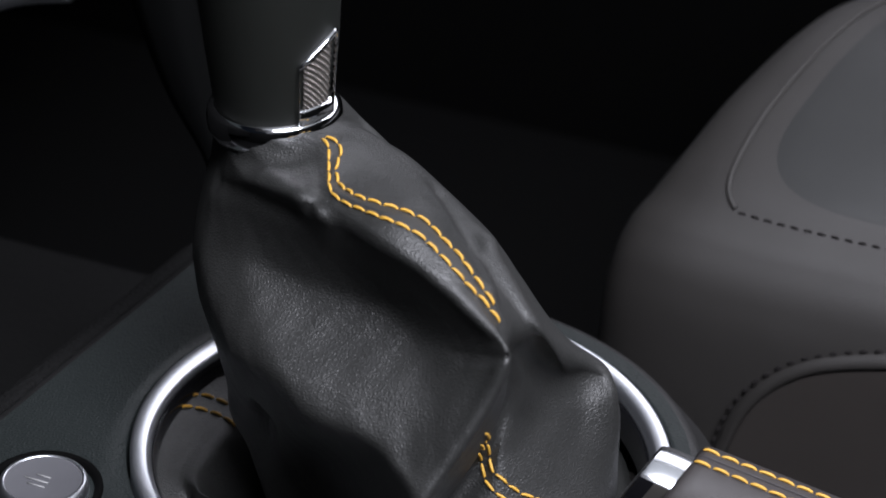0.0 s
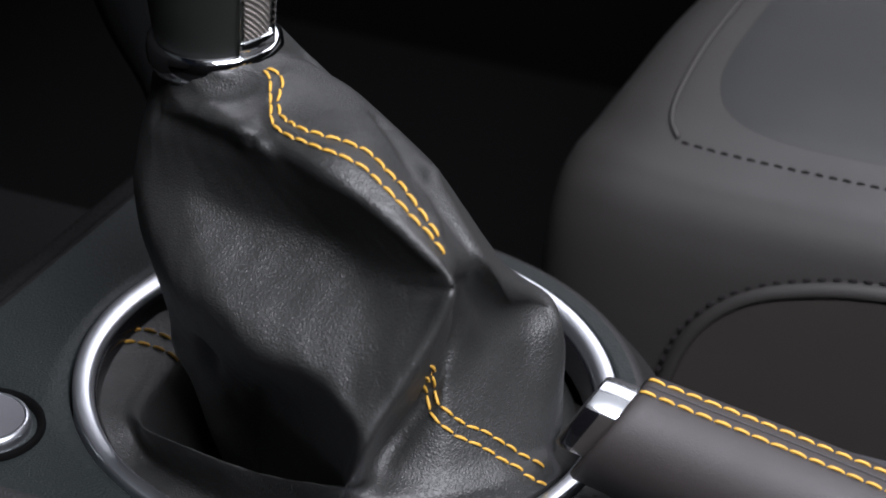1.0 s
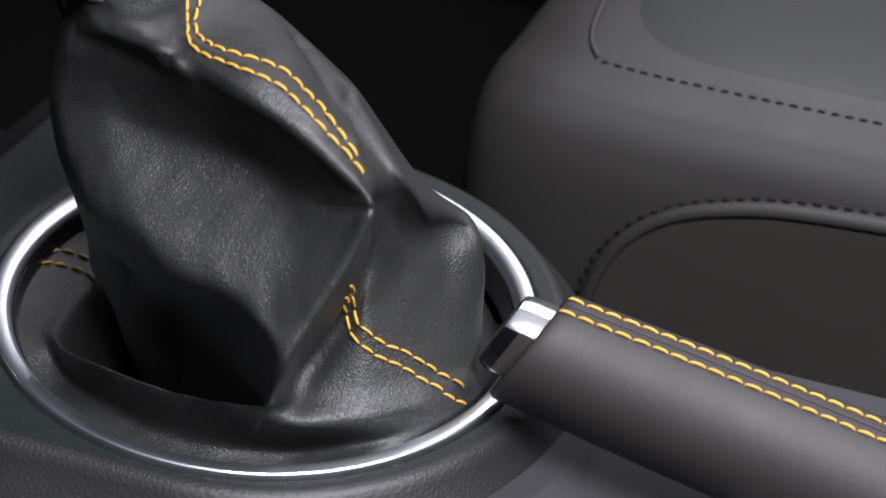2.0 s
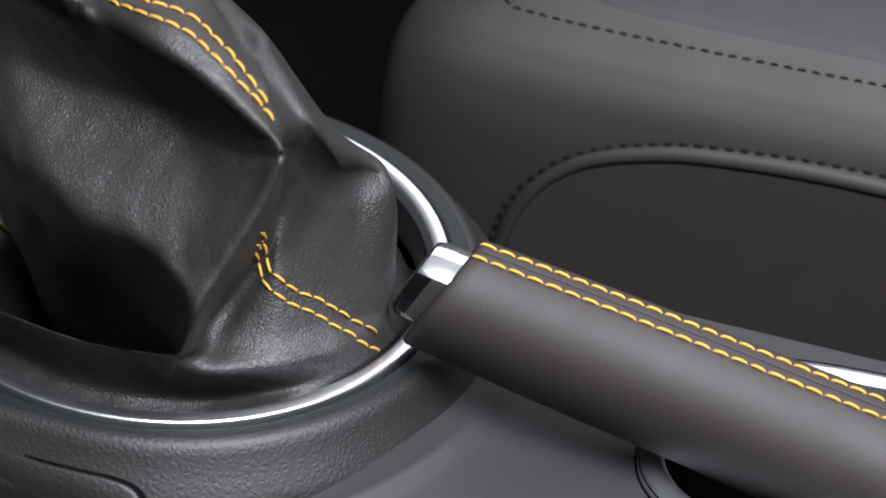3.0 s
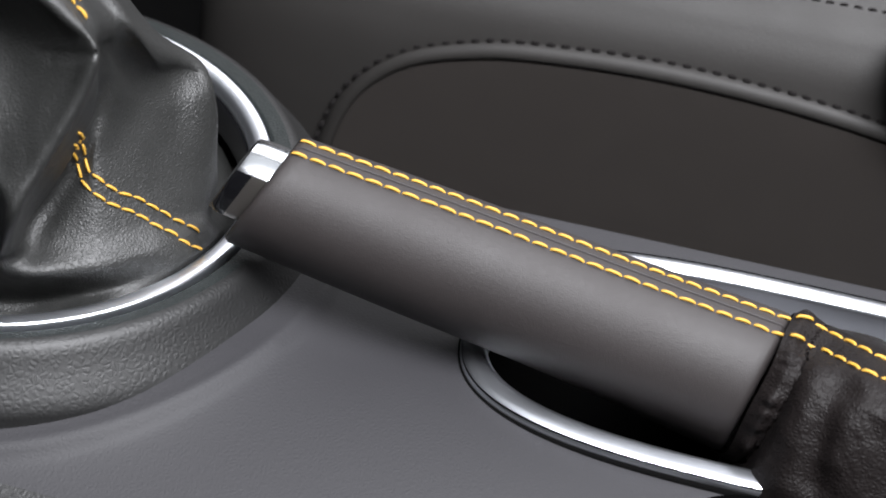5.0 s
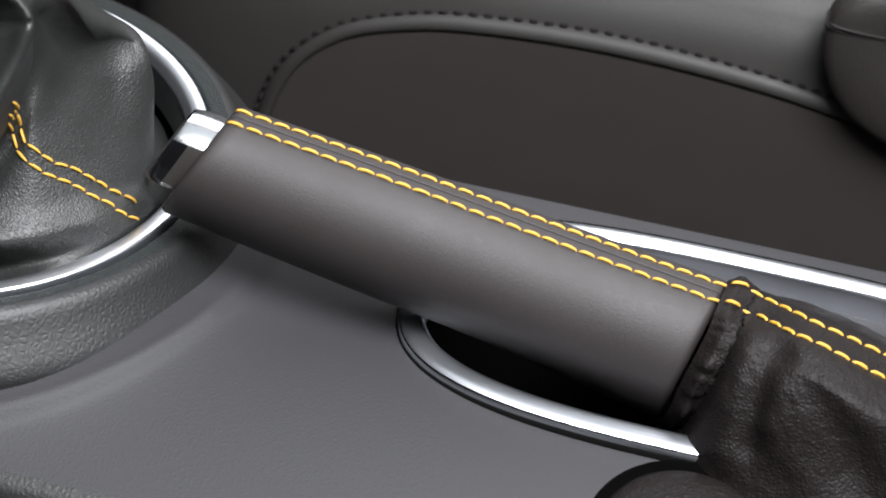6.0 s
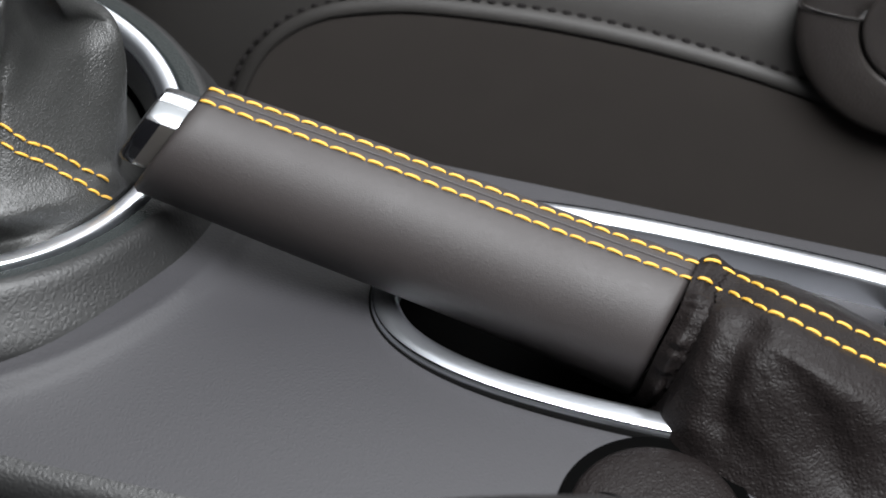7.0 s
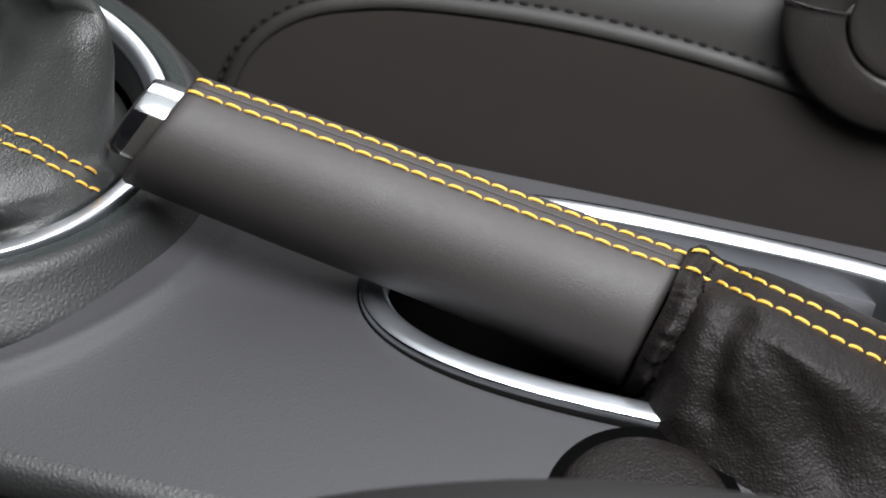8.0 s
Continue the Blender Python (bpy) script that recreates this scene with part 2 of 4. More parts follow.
BOOT_FOLDS.append([(-29, 13, 94), (-24, 15, 88), (-10, 22, 70), (0, 26, 52), (8, 30, 38), (20, 36, 24), (30, 36, 12), (34, 36, 4), (36, 37, -1), (36, 37, -5), (37, 38, -10), (41.5, 42.5, -13), (46, 47, -16)])  # far rear
BOOT_FOLDS.append([(-45, 15, 93), (-43, 17, 88), (-42, 21, 72), (-40, 24, 56), (-38, 28, 42), (-36, 32, 28), (-32, 38, 16), (-28, 46, 6), (-26, 50, 2), (-24, 54, -1), (-21, 58, -3), (-21.5, 60, -5.5), (-22, 62, -8)])  # far side
BOOT_FOLDS.append([(-54, 7, 92), (-54, 8, 88), (-55, 11, 74), (-55, 14, 60), (-54, 17, 46), (-53, 20, 32), (-50, 22, 20), (-47, 24, 8), (-47, 20, -4), (-46, 16, -18), (-52, 14, -12), (-58.5, 15.5, -10), (-65, 17, -8)])  # far front
# kind, line of the stroke in mm, push in mm, width in mm, sharpness
BOOT_STROKES = [
    # the pinched tip of the large fold, its long edge and the shade behind it
    ('fold', [(25.8, -46.3, 64.8), (35.5, -50.6, 69.1), (42.0, -52.0, 72.0)], -0.5, 1.2, 0.3),
    ('fold', [(29.5, -48.7, 64.8), (37.3, -51.8, 68.7), (41.3, -52.5, 71.2)], -0.35, 1.0, 0.3),
    ('fold', [(39.4, -32.1, 55.7), (36.6, -29.2, 40.5), (34.0, -35.0, 33.4), (27.6, -36.8, 18.8), (24.3, -47.2, 11.0)], -2.5, 4.0, 0.0),
    ('fold', [(41.9, -52.4, 71.4), (39.2, -55.9, 61.0), (33.7, -62.8, 47.0), (28.7, -69.5, 35.0), (22.2, -59.5, 13.7)], 0.8, 2.5, 0.2),
    # the pocket at the rear, the panel below it, and the dent above
    ('fold', [(40.4, -39.1, 65.1), (42.0, -19.4, 47.4), (46.0, -6.3, 37.1), (51.5, 3.6, 34.6)], -3.0, 5.0, 0.0),
    ('fold', [(38.2, -21.8, 40.0), (46.3, -5.0, 29.4), (53.2, 2.7, 30.7)], 0.5, 4.5, 0.0),
    ('fold', [(6.3, -1.5, 81.0), (15.2, -11.4, 80.3), (21.8, -16.5, 78.0)], -2.0, 4.0, 0.0),
    ('fold', [(22.5, -10.4, 74.9), (25.3, -22.3, 77.4), (32.4, -37.9, 78.9)], 1.3, 3.0, 0.0),
    # the gathers below the collar
    ('fold', [(-14.1, -34.8, 91.8), (-16.7, -36.3, 87.6)], -1.3, 2.2, 0.0),
    ('fold', [(-32.6, -25.3, 88.3), (-24.5, -30.4, 90.4), (-19.4, -34.7, 91.0)], 1.0, 3.5, 0.0),
    ('fold', [(-50.5, -14.5, 76.4), (-34.8, -27.0, 81.8), (-21.8, -32.9, 83.0)], -1.8, 3.5, 0.1),
    # the leg of leather in the hollow
    ('fold', [(-38.1, -23.1, 15.3), (-40.7, -1.7, -16.5), (-29.8, -7.1, -25.2)], 2.0, 5.0, 0.0),
    ('fold', [(-25.9, -36.9, 25.0), (-27.3, -15.2, -4.3), (-17.7, -18.3, -13.5)], -3.0, 4.0, 0.0),
    ('fold', [(-15.7, -36.4, 87.0), (-7.9, -38.6, 87.6), (0.1, -40.8, 87.4), (14.6, -45.2, 86.4), (25.2, -47.2, 82.0), (36.3, -50.3, 76.6)], 0.8, 2.5, 0.0)]
BOOT_SEAMS = [  # angle in degrees and level along the boot
    [(183.7, 0.955), (172.3, 0.9248), (156.9, 0.8997), (155.6, 0.8663), (150.4, 0.8412), (142.7, 0.8189), (142.7, 0.7994), (145.3, 0.7827), (147.2, 0.766), (150.4, 0.7521), (153.6, 0.7382), (156.9, 0.7242), (156.9, 0.7075), (155.6, 0.6908), (154.9, 0.6741), (154.9, 0.6602), (156.2, 0.6462), (159.4, 0.6351), (161.4, 0.6212), (163.3, 0.6072), (164.6, 0.5961)],
    [(190.2, 0.96), (186.4, 0.9053), (182.6, 0.8802), (181.3, 0.8496), (174.9, 0.8217), (168.4, 0.805), (169.7, 0.7883), (172.3, 0.7744), (178.1, 0.7632), (180.0, 0.7493), (183.2, 0.7354), (182.6, 0.7214), (178.7, 0.7047), (178.1, 0.6908), (172.9, 0.6741), (172.3, 0.6602), (171.0, 0.6462), (171.0, 0.6323), (171.6, 0.6184)],
    [(142.1, 0.4345), (159.4, 0.4011), (165.2, 0.3844), (173.6, 0.3621), (180.0, 0.3398), (187.1, 0.3175), (194.1, 0.3008), (201.2, 0.2758), (207.0, 0.2368), (211.5, 0.1978), (214.1, 0.1448), (217.9, 0.0975), (225.6, 0.0418)],
    [(140.1, 0.454), (158.8, 0.4178), (168.4, 0.3983), (177.4, 0.3788), (183.9, 0.3593), (191.6, 0.3398), (200.6, 0.3259), (207.6, 0.2981), (214.1, 0.2646), (218.6, 0.2284), (222.4, 0.1783), (225.0, 0.1198)],
    [(347.0, 0.0), (345.2, 0.0028), (342.0, 0.0334), (340.7, 0.0669), (339.9, 0.1), (339.7, 0.125)],
    [(352.3, 0.0), (349.7, 0.0167), (347.8, 0.0474), (346.5, 0.0808), (345.9, 0.1114), (345.8, 0.14), (346, 0.165)],
]


def creased(p, strokes):
    """Pushes a sheet of points in or out along strokes: kind, line in mm, push in mm, width in mm, sharpness."""
    for kind, pts, amount, width, sharp in strokes:
        du = np.roll(p, -1, 1) - np.roll(p, 1, 1)
        dv = np.gradient(p, axis=0)
        n = np.cross(du, dv)
        n /= np.linalg.norm(n, axis=-1, keepdims=True) + 1e-12
        q = smooth_rows(np.array(pts, float) * MM, 24) if len(pts) > 2 else np.array(pts, float) * MM
        d = np.full(p.shape[:2], 1e9)
        e = np.zeros(p.shape[:2])
        if len(q) == 1:
            d = np.linalg.norm(p - q[0], axis=-1)
        for i in range(len(q) - 1):
            ab = q[i + 1] - q[i]
            f = np.clip(((p - q[i]) @ ab) / (ab @ ab), 0, 1)
            di = np.linalg.norm(p - q[i] - f[..., None] * ab, axis=-1)
            e = np.where(di < d, (i + f) / (len(q) - 1), e)
            d = np.minimum(d, di)
        x = d / (width * MM)
        x = np.minimum(x, 8)
        fall = np.exp(-x ** 2) * (1 - sharp) + sharp * np.exp(-1.6 * x)
        p = p + n * (amount * MM * fall)[..., None]
    return p


def relaxed(p, sigma_v, sigma_t):
    """Rounds the creases of a sheet of points that is closed round its second axis."""
    for axis, sigma in ((0, sigma_v), (1, sigma_t)):
        r = int(3 * sigma)
        w = np.exp(-0.5 * (np.arange(-r, r + 1) / sigma) ** 2)
        w /= w.sum()
        if axis:
            q = np.concatenate([p[:, -r:], p, p[:, :r]], 1)
        else:
            q = np.concatenate([2 * p[:1] - p[1:r + 1][::-1], p, 2 * p[-1:] - p[-r - 1:-1][::-1]], 0)
        p = sum(w[k] * (q[:, k:k + p.shape[1]] if axis else q[k:k + p.shape[0]]) for k in range(2 * r + 1))
    return p


def boot_surface(nt=560, nv=360):
    """The leather, stretched flat between its fold lines, rounded over them, then creased by the strokes."""
    cage = np.array(BOOT_FOLDS, float).transpose(1, 0, 2)
    k, m = cage.shape[:2]
    s = np.linspace(0, k - 1, nv)
    i = np.minimum(s.astype(int), k - 2)
    u = (s - i)[:, None, None]
    flat = cage[i] * (1 - u) + cage[i + 1] * u
    down = 0.55 * flat + 0.45 * smooth_rows(cage.reshape(k, -1), nv).reshape(nv, m, 3)
    down = down[::-1]
    s = np.arange(nt) * m / nt
    i = s.astype(int)
    u = (s - i)[None, :, None]
    flat = down[:, i] * (1 - u) + down[:, (i + 1) % m] * u
    soft = smooth_rows(down.transpose(1, 0, 2).reshape(m, -1), nt, closed=True).reshape(nt, nv, 3).transpose(1, 0, 2)
    p = relaxed(0.55 * flat + 0.45 * soft, 4.0, 4.5) * MM
    p = creased(p, BOOT_STROKES)
    du, dv = np.roll(p, -1, 1) - np.roll(p, 1, 1), np.gradient(p, axis=0)
    n = np.cross(du, dv)
    n /= np.linalg.norm(n, axis=-1, keepdims=True) + 1e-12
    x, y, z = (p[..., i] for i in range(3))
    wave = np.sin(310 * x + 190 * z + 1.5 * np.sin(120 * y + 90 * x)) * np.sin(240 * z - 150 * x + 1.2 * np.sin(170 * x)) + 0.6 * np.sin(620 * x - 410 * y + 380 * z + 2 * np.sin(260 * z))
    return p + n * (0.00007 * wave)[..., None]


def surface_normals(p):
    du, dv = np.roll(p, -1, 1) - np.roll(p, 1, 1), np.gradient(p, axis=0)
    n = np.cross(du, dv)
    return n / (np.linalg.norm(n, axis=-1, keepdims=True) + 1e-12)


# ---------------------------------------------------------------- setting
def slab(name, lo, hi, mat, label, kind="structure", category="panel", r=0.0):
    bm = rounded_box(*[b - a for a, b in zip(lo, hi)], r)
    ob = new(name, bm_mesh(name, bm, mat, Matrix.Translation([(a + b) / 2 for a, b in zip(lo, hi)]), smooth=bool(r)))
    return tagged(ob, label, category, kind=kind)


slab("floor", (-1.1, -0.85, -0.38), (1.3, 0.85, -0.34), CARPET, "black carpet on the car floor", category="floor")
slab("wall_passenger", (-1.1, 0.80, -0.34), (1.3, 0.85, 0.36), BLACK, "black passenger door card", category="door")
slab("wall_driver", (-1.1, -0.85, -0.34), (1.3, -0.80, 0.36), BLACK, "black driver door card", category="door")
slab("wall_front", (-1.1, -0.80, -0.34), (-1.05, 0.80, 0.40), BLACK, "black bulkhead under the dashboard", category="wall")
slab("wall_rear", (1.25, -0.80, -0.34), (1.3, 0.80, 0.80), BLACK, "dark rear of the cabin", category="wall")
for lo, hi in (((-0.25, -0.85), (1.3, -0.55)), ((-0.25, 0.60), (1.3, 0.85)), ((0.80, -0.55), (1.3, 0.60)), ((-0.25, -0.55), (-0.15, 0.60))):
    slab("ceiling", (*lo, 0.80), (*hi, 0.83), HEADLINER, "unseen dark headliner, added around the overhead lamps to cut bounce", category="ceiling")
slab("dashboard", (-1.05, -0.80, -0.02), (-0.26, 0.80, 0.34), BLACK, "black dashboard, its deep shade put into the colour", category="dashboard", r=0.03)
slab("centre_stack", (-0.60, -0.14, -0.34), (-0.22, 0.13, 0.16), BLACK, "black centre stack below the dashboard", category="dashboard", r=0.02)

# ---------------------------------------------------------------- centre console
# Near-zero colour, no gloss: shade of recesses and gaps put into a material.
SHADE_BLACK = material("shade_black", (0.0015, 0.0015, 0.0015), 0.95, spec=0.0)
SLOT_C, SLOT_H = np.array([0.221, -0.0103]), (0.0865, 0.0393)


def slot_outline(n, grow=0.0):
    a = np.arange(n) * 2 * np.pi / n
    c, s = np.cos(a), np.sin(a)
    e = 2 / 3.2
    return np.stack([SLOT_C[0] + (SLOT_H[0] + grow) * np.sign(c) * np.abs(c) ** e, SLOT_C[1] + (SLOT_H[1] + grow) * np.sign(s) * np.abs(s) ** e], 1)


def smoothstep(a, b, x):
    t = np.clip((x - a) / (b - a), 0, 1)
    return t * t * (3 - 2 * t)


def console_height(x, y):
    """Crown of the lower console: level round the slot, falling away to both seats."""
    near = np.clip(-0.035 - y, 0, None)
    far = np.clip(y - 0.040, 0, None)
    z = -0.0145 - (np.sqrt(near ** 2 + 0.05 ** 2) - 0.05) * 0.38 - (np.sqrt(far ** 2 + 0.003 ** 2) - 0.003) * 2.0
    d = np.hypot(np.clip(x, 0, None), y) - 0.0915
    z = z + 0.004 * np.exp(-np.clip(d, 0, None) / 0.008) + 0.0016 * np.exp(-((d - 0.0035) / 0.0022) ** 2) * (d > 0)
    z = z - 0.05 * (1 - smoothstep(0.074, 0.080, np.hypot(np.clip(x, 0, None), y)))
    return z


def build_console():
    ob = thing("centre_console", "dark grey grained plastic centre console between the seats", "console", kind="structure")
    n = 480
    inner = slot_outline(n, 0.003)
    a = np.arctan2(inner[:, 1] - SLOT_C[1], inner[:, 0] - SLOT_C[0])
    lo, hi = np.array([-0.16, -0.0965]), np.array([0.46, 0.060])
    way = np.stack([np.cos(a), np.sin(a)], 1)
    reach = np.min(np.where(way > 0, (hi - SLOT_C) / np.where(way > 0, way, 1), np.where(way < 0, (lo - SLOT_C) / np.where(way < 0, way, 1), 1e9)), 1)
    outer = SLOT_C + way * reach[:, None]
    k = np.linspace(0, 1, 150)[:, None, None] ** 1.15
    xy = inner[None] * (1 - k) + outer[None] * k
    top = np.concatenate([xy, console_height(xy[..., 0], xy[..., 1])[..., None]], -1)
    v, f = sheet(top, close_v=True, flip=True)
    part("lower_shell", mesh_of("lower_shell", v, f, CONSOLE), ob)
    edge = top[-1]
    side = np.sign(edge[:, :2] - (lo + hi) / 2) * (np.abs(edge[:, :2] - np.where(edge[:, :2] > (lo + hi) / 2, hi, lo)) < 1e-6)
    rows = []
    for out, down in ((0.0, 0.0), (0.0025, 0.0011), (0.0044, 0.0030), (0.0057, 0.0058), (0.0062, 0.0090), (0.0058, 0.0108), (-0.003, 0.0112), (-0.003, 0.0140), (0.0066, 0.0144), (0.0080, 0.0168), (0.0086, 0.30)):
        row = edge.copy()
        row[:, :2] += side * out
        row[:, 2] -= down
        rows.append(row)
    v, f = sheet(np.array(rows), close_v=True, flip=True)
    part("side_shell", mesh_of("side_shell", v, f, PLASTIC), ob, "coarsely grained rolled edge and side")
    # well below the opening, its dark shade put into a flat black colour
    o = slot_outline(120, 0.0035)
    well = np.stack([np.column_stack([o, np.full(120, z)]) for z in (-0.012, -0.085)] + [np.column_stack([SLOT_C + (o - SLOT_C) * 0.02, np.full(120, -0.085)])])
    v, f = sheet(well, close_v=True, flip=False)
    part("well", mesh_of("well", v, f, SHADE_BLACK), ob)
    # bright bezel round the opening
    prof = ((0.0037, -0.0180), (0.0037, -0.0142), (0.0036, -0.0128), (0.0030, -0.0121), (0.0012, -0.0117), (-0.0014, -0.0115), (-0.0024, -0.0117), (-0.0029, -0.0124), (-0.0030, -0.0136), (-0.0031, -0.026))
    bez = np.stack([np.column_stack([slot_outline(240, g), np.full(240, z)]) for g, z in prof])
    v, f = sheet(bez, close_v=True, flip=True)
    part("slot_bezel", mesh_of("slot_bezel", v, f, CHROME), ob, "bright satin chrome bezel")
    gap = np.stack([np.column_stack([slot_outline(240, g), np.full(240, z)]) for g, z in ((0.0044, -0.0170), (0.0041, -0.0142), (0.0034, -0.0142))])
    v, f = sheet(gap, close_v=True, flip=True)
    part("bezel_seal", mesh_of("bezel_seal", v, f, BLACK), ob)
    # shelf inside the opening beyond the lever, cut away in a curve
    xs = np.linspace(0.185, 0.2765, 40)
    cut = np.where(xs < 0.243, -0.002, -0.002 + 0.034 * np.clip((xs - 0.243) / 0.0335, 0, 1) ** 0.75)
    shelf = np.stack([np.column_stack([xs, cut, np.full(40, z)]) for z in (-0.027, -0.0205)] + [np.column_stack([xs, np.full(40, 0.0325), np.full(40, -0.0205)])])
    v, f = sheet(shelf)
    part("inner_shelf", mesh_of("inner_shelf", v, f, CONSOLE), ob, "grey plastic shelf inside the opening")
    return ob


def panel_outline(n, grow=0.0, r=0.079, front=-0.1015):
    """The gear panel from above: round at the rear, straight sides, a nearly straight front edge."""
    a = np.arange(n) * 2 * np.pi / n
    out = []
    R = r + grow
    for t in a:
        c, s = math.cos(t), math.sin(t)
        if c >= 0:
            out.append((R * c, R * s))
        else:
            lean = c - 0.118 * s
            k = min((front - grow) / lean if lean < -1e-6 else 1e9, R / abs(s) if abs(s) > 1e-6 else 1e9)
            out.append((k * c, k * s))
    p = np.array(out)
    for _ in range(2):
        p = (np.roll(p, 1, 0) + 2 * p + np.roll(p, -1, 0)) / 4
    return p


SKIRT = ((-0.0015, -0.0010), (0.0, -0.0013), (0.0014, -0.0024), (0.0028, -0.0042), (0.0044, -0.0065), (0.0066, -0.0090), (0.0090, -0.0118), (0.0108, -0.0140), (0.0116, -0.0158), (0.0118, -0.05))  # reach and height


def build_gear_panel():
    ob = thing("gear_panel", "raised black satin gear lever panel with a grained edge", "panel", kind="structure")
    n = 360
    a = np.arange(n) * 2 * np.pi / n
    ring = np.column_stack([0.0737 * np.cos(a) - 0.0008, 0.0737 * np.sin(a) - 0.0013])
    o = panel_outline(n, -0.0015)
    rows = [np.column_stack([ring, np.full(n, -0.014)]), np.column_stack([ring * 1.003, np.full(n, -0.0018)]), np.column_stack([ring * 1.008, np.full(n, -0.0010)])]
    for k in (0.15, 0.35, 0.6, 0.85, 1.0):
        rows.append(np.column_stack([ring * 1.008 * (1 - k) + o * k, np.full(n, -0.0010)]))
    v, f = sheet(np.stack(rows), close_v=True, flip=True)
    part("top_panel", mesh_of("top_panel", v, f, PLASTIC_FINE), ob)
    rows = [np.column_stack([panel_outline(n, g), np.full(n, z)]) for g, z in SKIRT]
    v, f = sheet(np.stack(rows), close_v=True, flip=True)
    part("skirt", mesh_of("skirt", v, f, PLASTIC), ob, "coarsely grained skirt")
    # rounded plug let into the skirt, in a dark groove
    down = np.r_[0, np.cumsum(np.hypot(*np.diff(np.array(SKIRT), axis=0).T))]

    def on_skirt(across, along, out):
        g, z = (np.interp(along, down, np.array(SKIRT)[:, c]) for c in range(2))
        r, t = 0.079 + g + out * 0.75, across / 0.088 - math.pi / 2
        return np.stack([r * np.cos(t), r * np.sin(t), z + out * 0.66], -1)

    a = np.arange(96) * 2 * np.pi / 96
    oval = np.stack([np.sign(np.cos(a)) * np.abs(np.cos(a)) ** 0.42 * 0.027 - 0.0035, np.sign(np.sin(a)) * np.abs(np.sin(a)) ** 0.42 * 0.015 + 0.0262], 1)
    mid = np.array([-0.0035, 0.0262])
    for name, mat, steps in (("plug_groove", BLACK, ((1.035, 0.0001), (1.02, 0.0004), (0.9, 0.0003))), ("plug", PLASTIC, ((0.985, 0.0), (0.985, 0.0007), (0.965, 0.0011), (0.93, 0.0012), (0.6, 0.0011), (0.02, 0.0011)))):
        q = np.stack([on_skirt(*((oval - mid) * k + mid).T, h) for k, h in steps])
        v, f = sheet(q, close_v=True, flip=True)
        part(name, mesh_of(name, v, f, mat), ob, "round-cornered plastic plug" if name == "plug" else "")
    return ob


RING_C = (-0.0008, -0.0013)


def build_boot_ring():
    ob = thing("gear_boot_ring", "satin chrome trim ring around the gear lever boot", "trim ring")
    v, f = revolve(((0.0731, -0.010), (0.0731, -0.0006), (0.0730, -0.0001), (0.0727, 0.0002), (0.0723, 0.0003), (0.0706, 0.0001), (0.0692, -0.0001), (0.0687, -0.0003), (0.0681, -0.0008), (0.0676, -0.0016), (0.0673, -0.0028)), 256, center=RING_C)
    part("band", mesh_of("band", v, [q[::-1] for q in f], CHROME), ob)
    v, f = revolve(((0.0671, -0.0025), (0.0667, -0.0030), (0.0662, -0.0040), (0.0660, -0.012)), 256, center=RING_C)
    part("inner_lip", mesh_of("inner_lip", v, [q[::-1] for q in f], GLOSS_BLACK), ob, "gloss black inner lip")
    return ob


def build_button():
    ob = thing("round_button", "round grey push button with a dark bezel on the gear panel", "button", at=(-0.0787, -0.0579, 0))
    v, f = revolve(((0.0154, -0.0008), (0.0152, 0.0006), (0.0146, 0.0010), (0.0138, 0.0006), (0.0130, -0.0010), (0.0124, -0.004)), 64)
    part("bezel", mesh_of("bezel", v, f, BLACK), ob, at=Matrix.Translation((-0.0787, -0.0579, 0)))
    v, f = revolve(((0.0116, -0.004), (0.0116, 0.0010), (0.0112, 0.0020), (0.0103, 0.0025), (0.0098, 0.0024), (0.006, 0.0018), (0.0001, 0.0016)), 64)
    cap = part("cap", mesh_of("cap", v, f, BUTTON_GREY), ob, at=Matrix.Translation((-0.0787, -0.0579, 0)))
    v, f = revolve(((0.0117, -0.002), (0.0117, 0.0012), (0.0113, 0.0021), (0.0107, 0.0026), (0.0101, 0.0026), (0.0099, 0.0022)), 64)
    part("rim", mesh_of("rim", v, f, CHROME), cap, "satin chrome rim")
    for x, y, w in ((-0.001, -0.0022, 0.005), (-0.002, -0.0002, 0.007), (-0.001, 0.0020, 0.004)):
        part("mark", bm_mesh("mark", rounded_box(w, 0.0005, 0.0003, 0), MARK_GREY), cap, at=pose(x, y, 0.00185, 0, 0, 0))
    return ob


BUTTON_GREY = material("button_grey", (0.13, 0.13, 0.14), 0.38, metal=0.4)
MARK_GREY = material("mark_grey", (0.22, 0.22, 0.22), 0.5)
build_console()
build_gear_panel()
build_boot_ring()
build_button()


def build_gear_boot():
    ob = thing("gear_lever", "black gear lever in a creased leather boot with yellow stitching", "gear lever")
    p = boot_surface()
    nrm = surface_normals(p)
    v, f = sheet(p, close_v=True)
    boot = part("boot", mesh_of("boot", v, f, BOOT_LEATHER), ob, "creased black leather boot")
    nv, nt = p.shape[:2]

    def along(line, n=160):
        a, l = smooth_rows(line, n).T
        i, j = l * (nv - 1), a / 360 * nt
        i0, j0 = np.clip(np.floor(i).astype(int), 0, nv - 2), np.floor(j).astype(int)
        u, w = np.clip(i - i0, 0, 1)[:, None], (j - j0)[:, None]
        def pick(g):
            return (1 - u) * ((1 - w) * g[i0, j0 % nt] + w * g[i0, (j0 + 1) % nt]) + u * ((1 - w) * g[i0 + 1, j0 % nt] + w * g[i0 + 1, (j0 + 1) % nt])
        return pick(p), pick(nrm)
    for line in BOOT_SEAMS:
        pts, nn = along(line)
        stitches(boot, pts + nn * 0.0002, nn, 0.0044, 0.90, 0.00040, THREAD)
    return ob


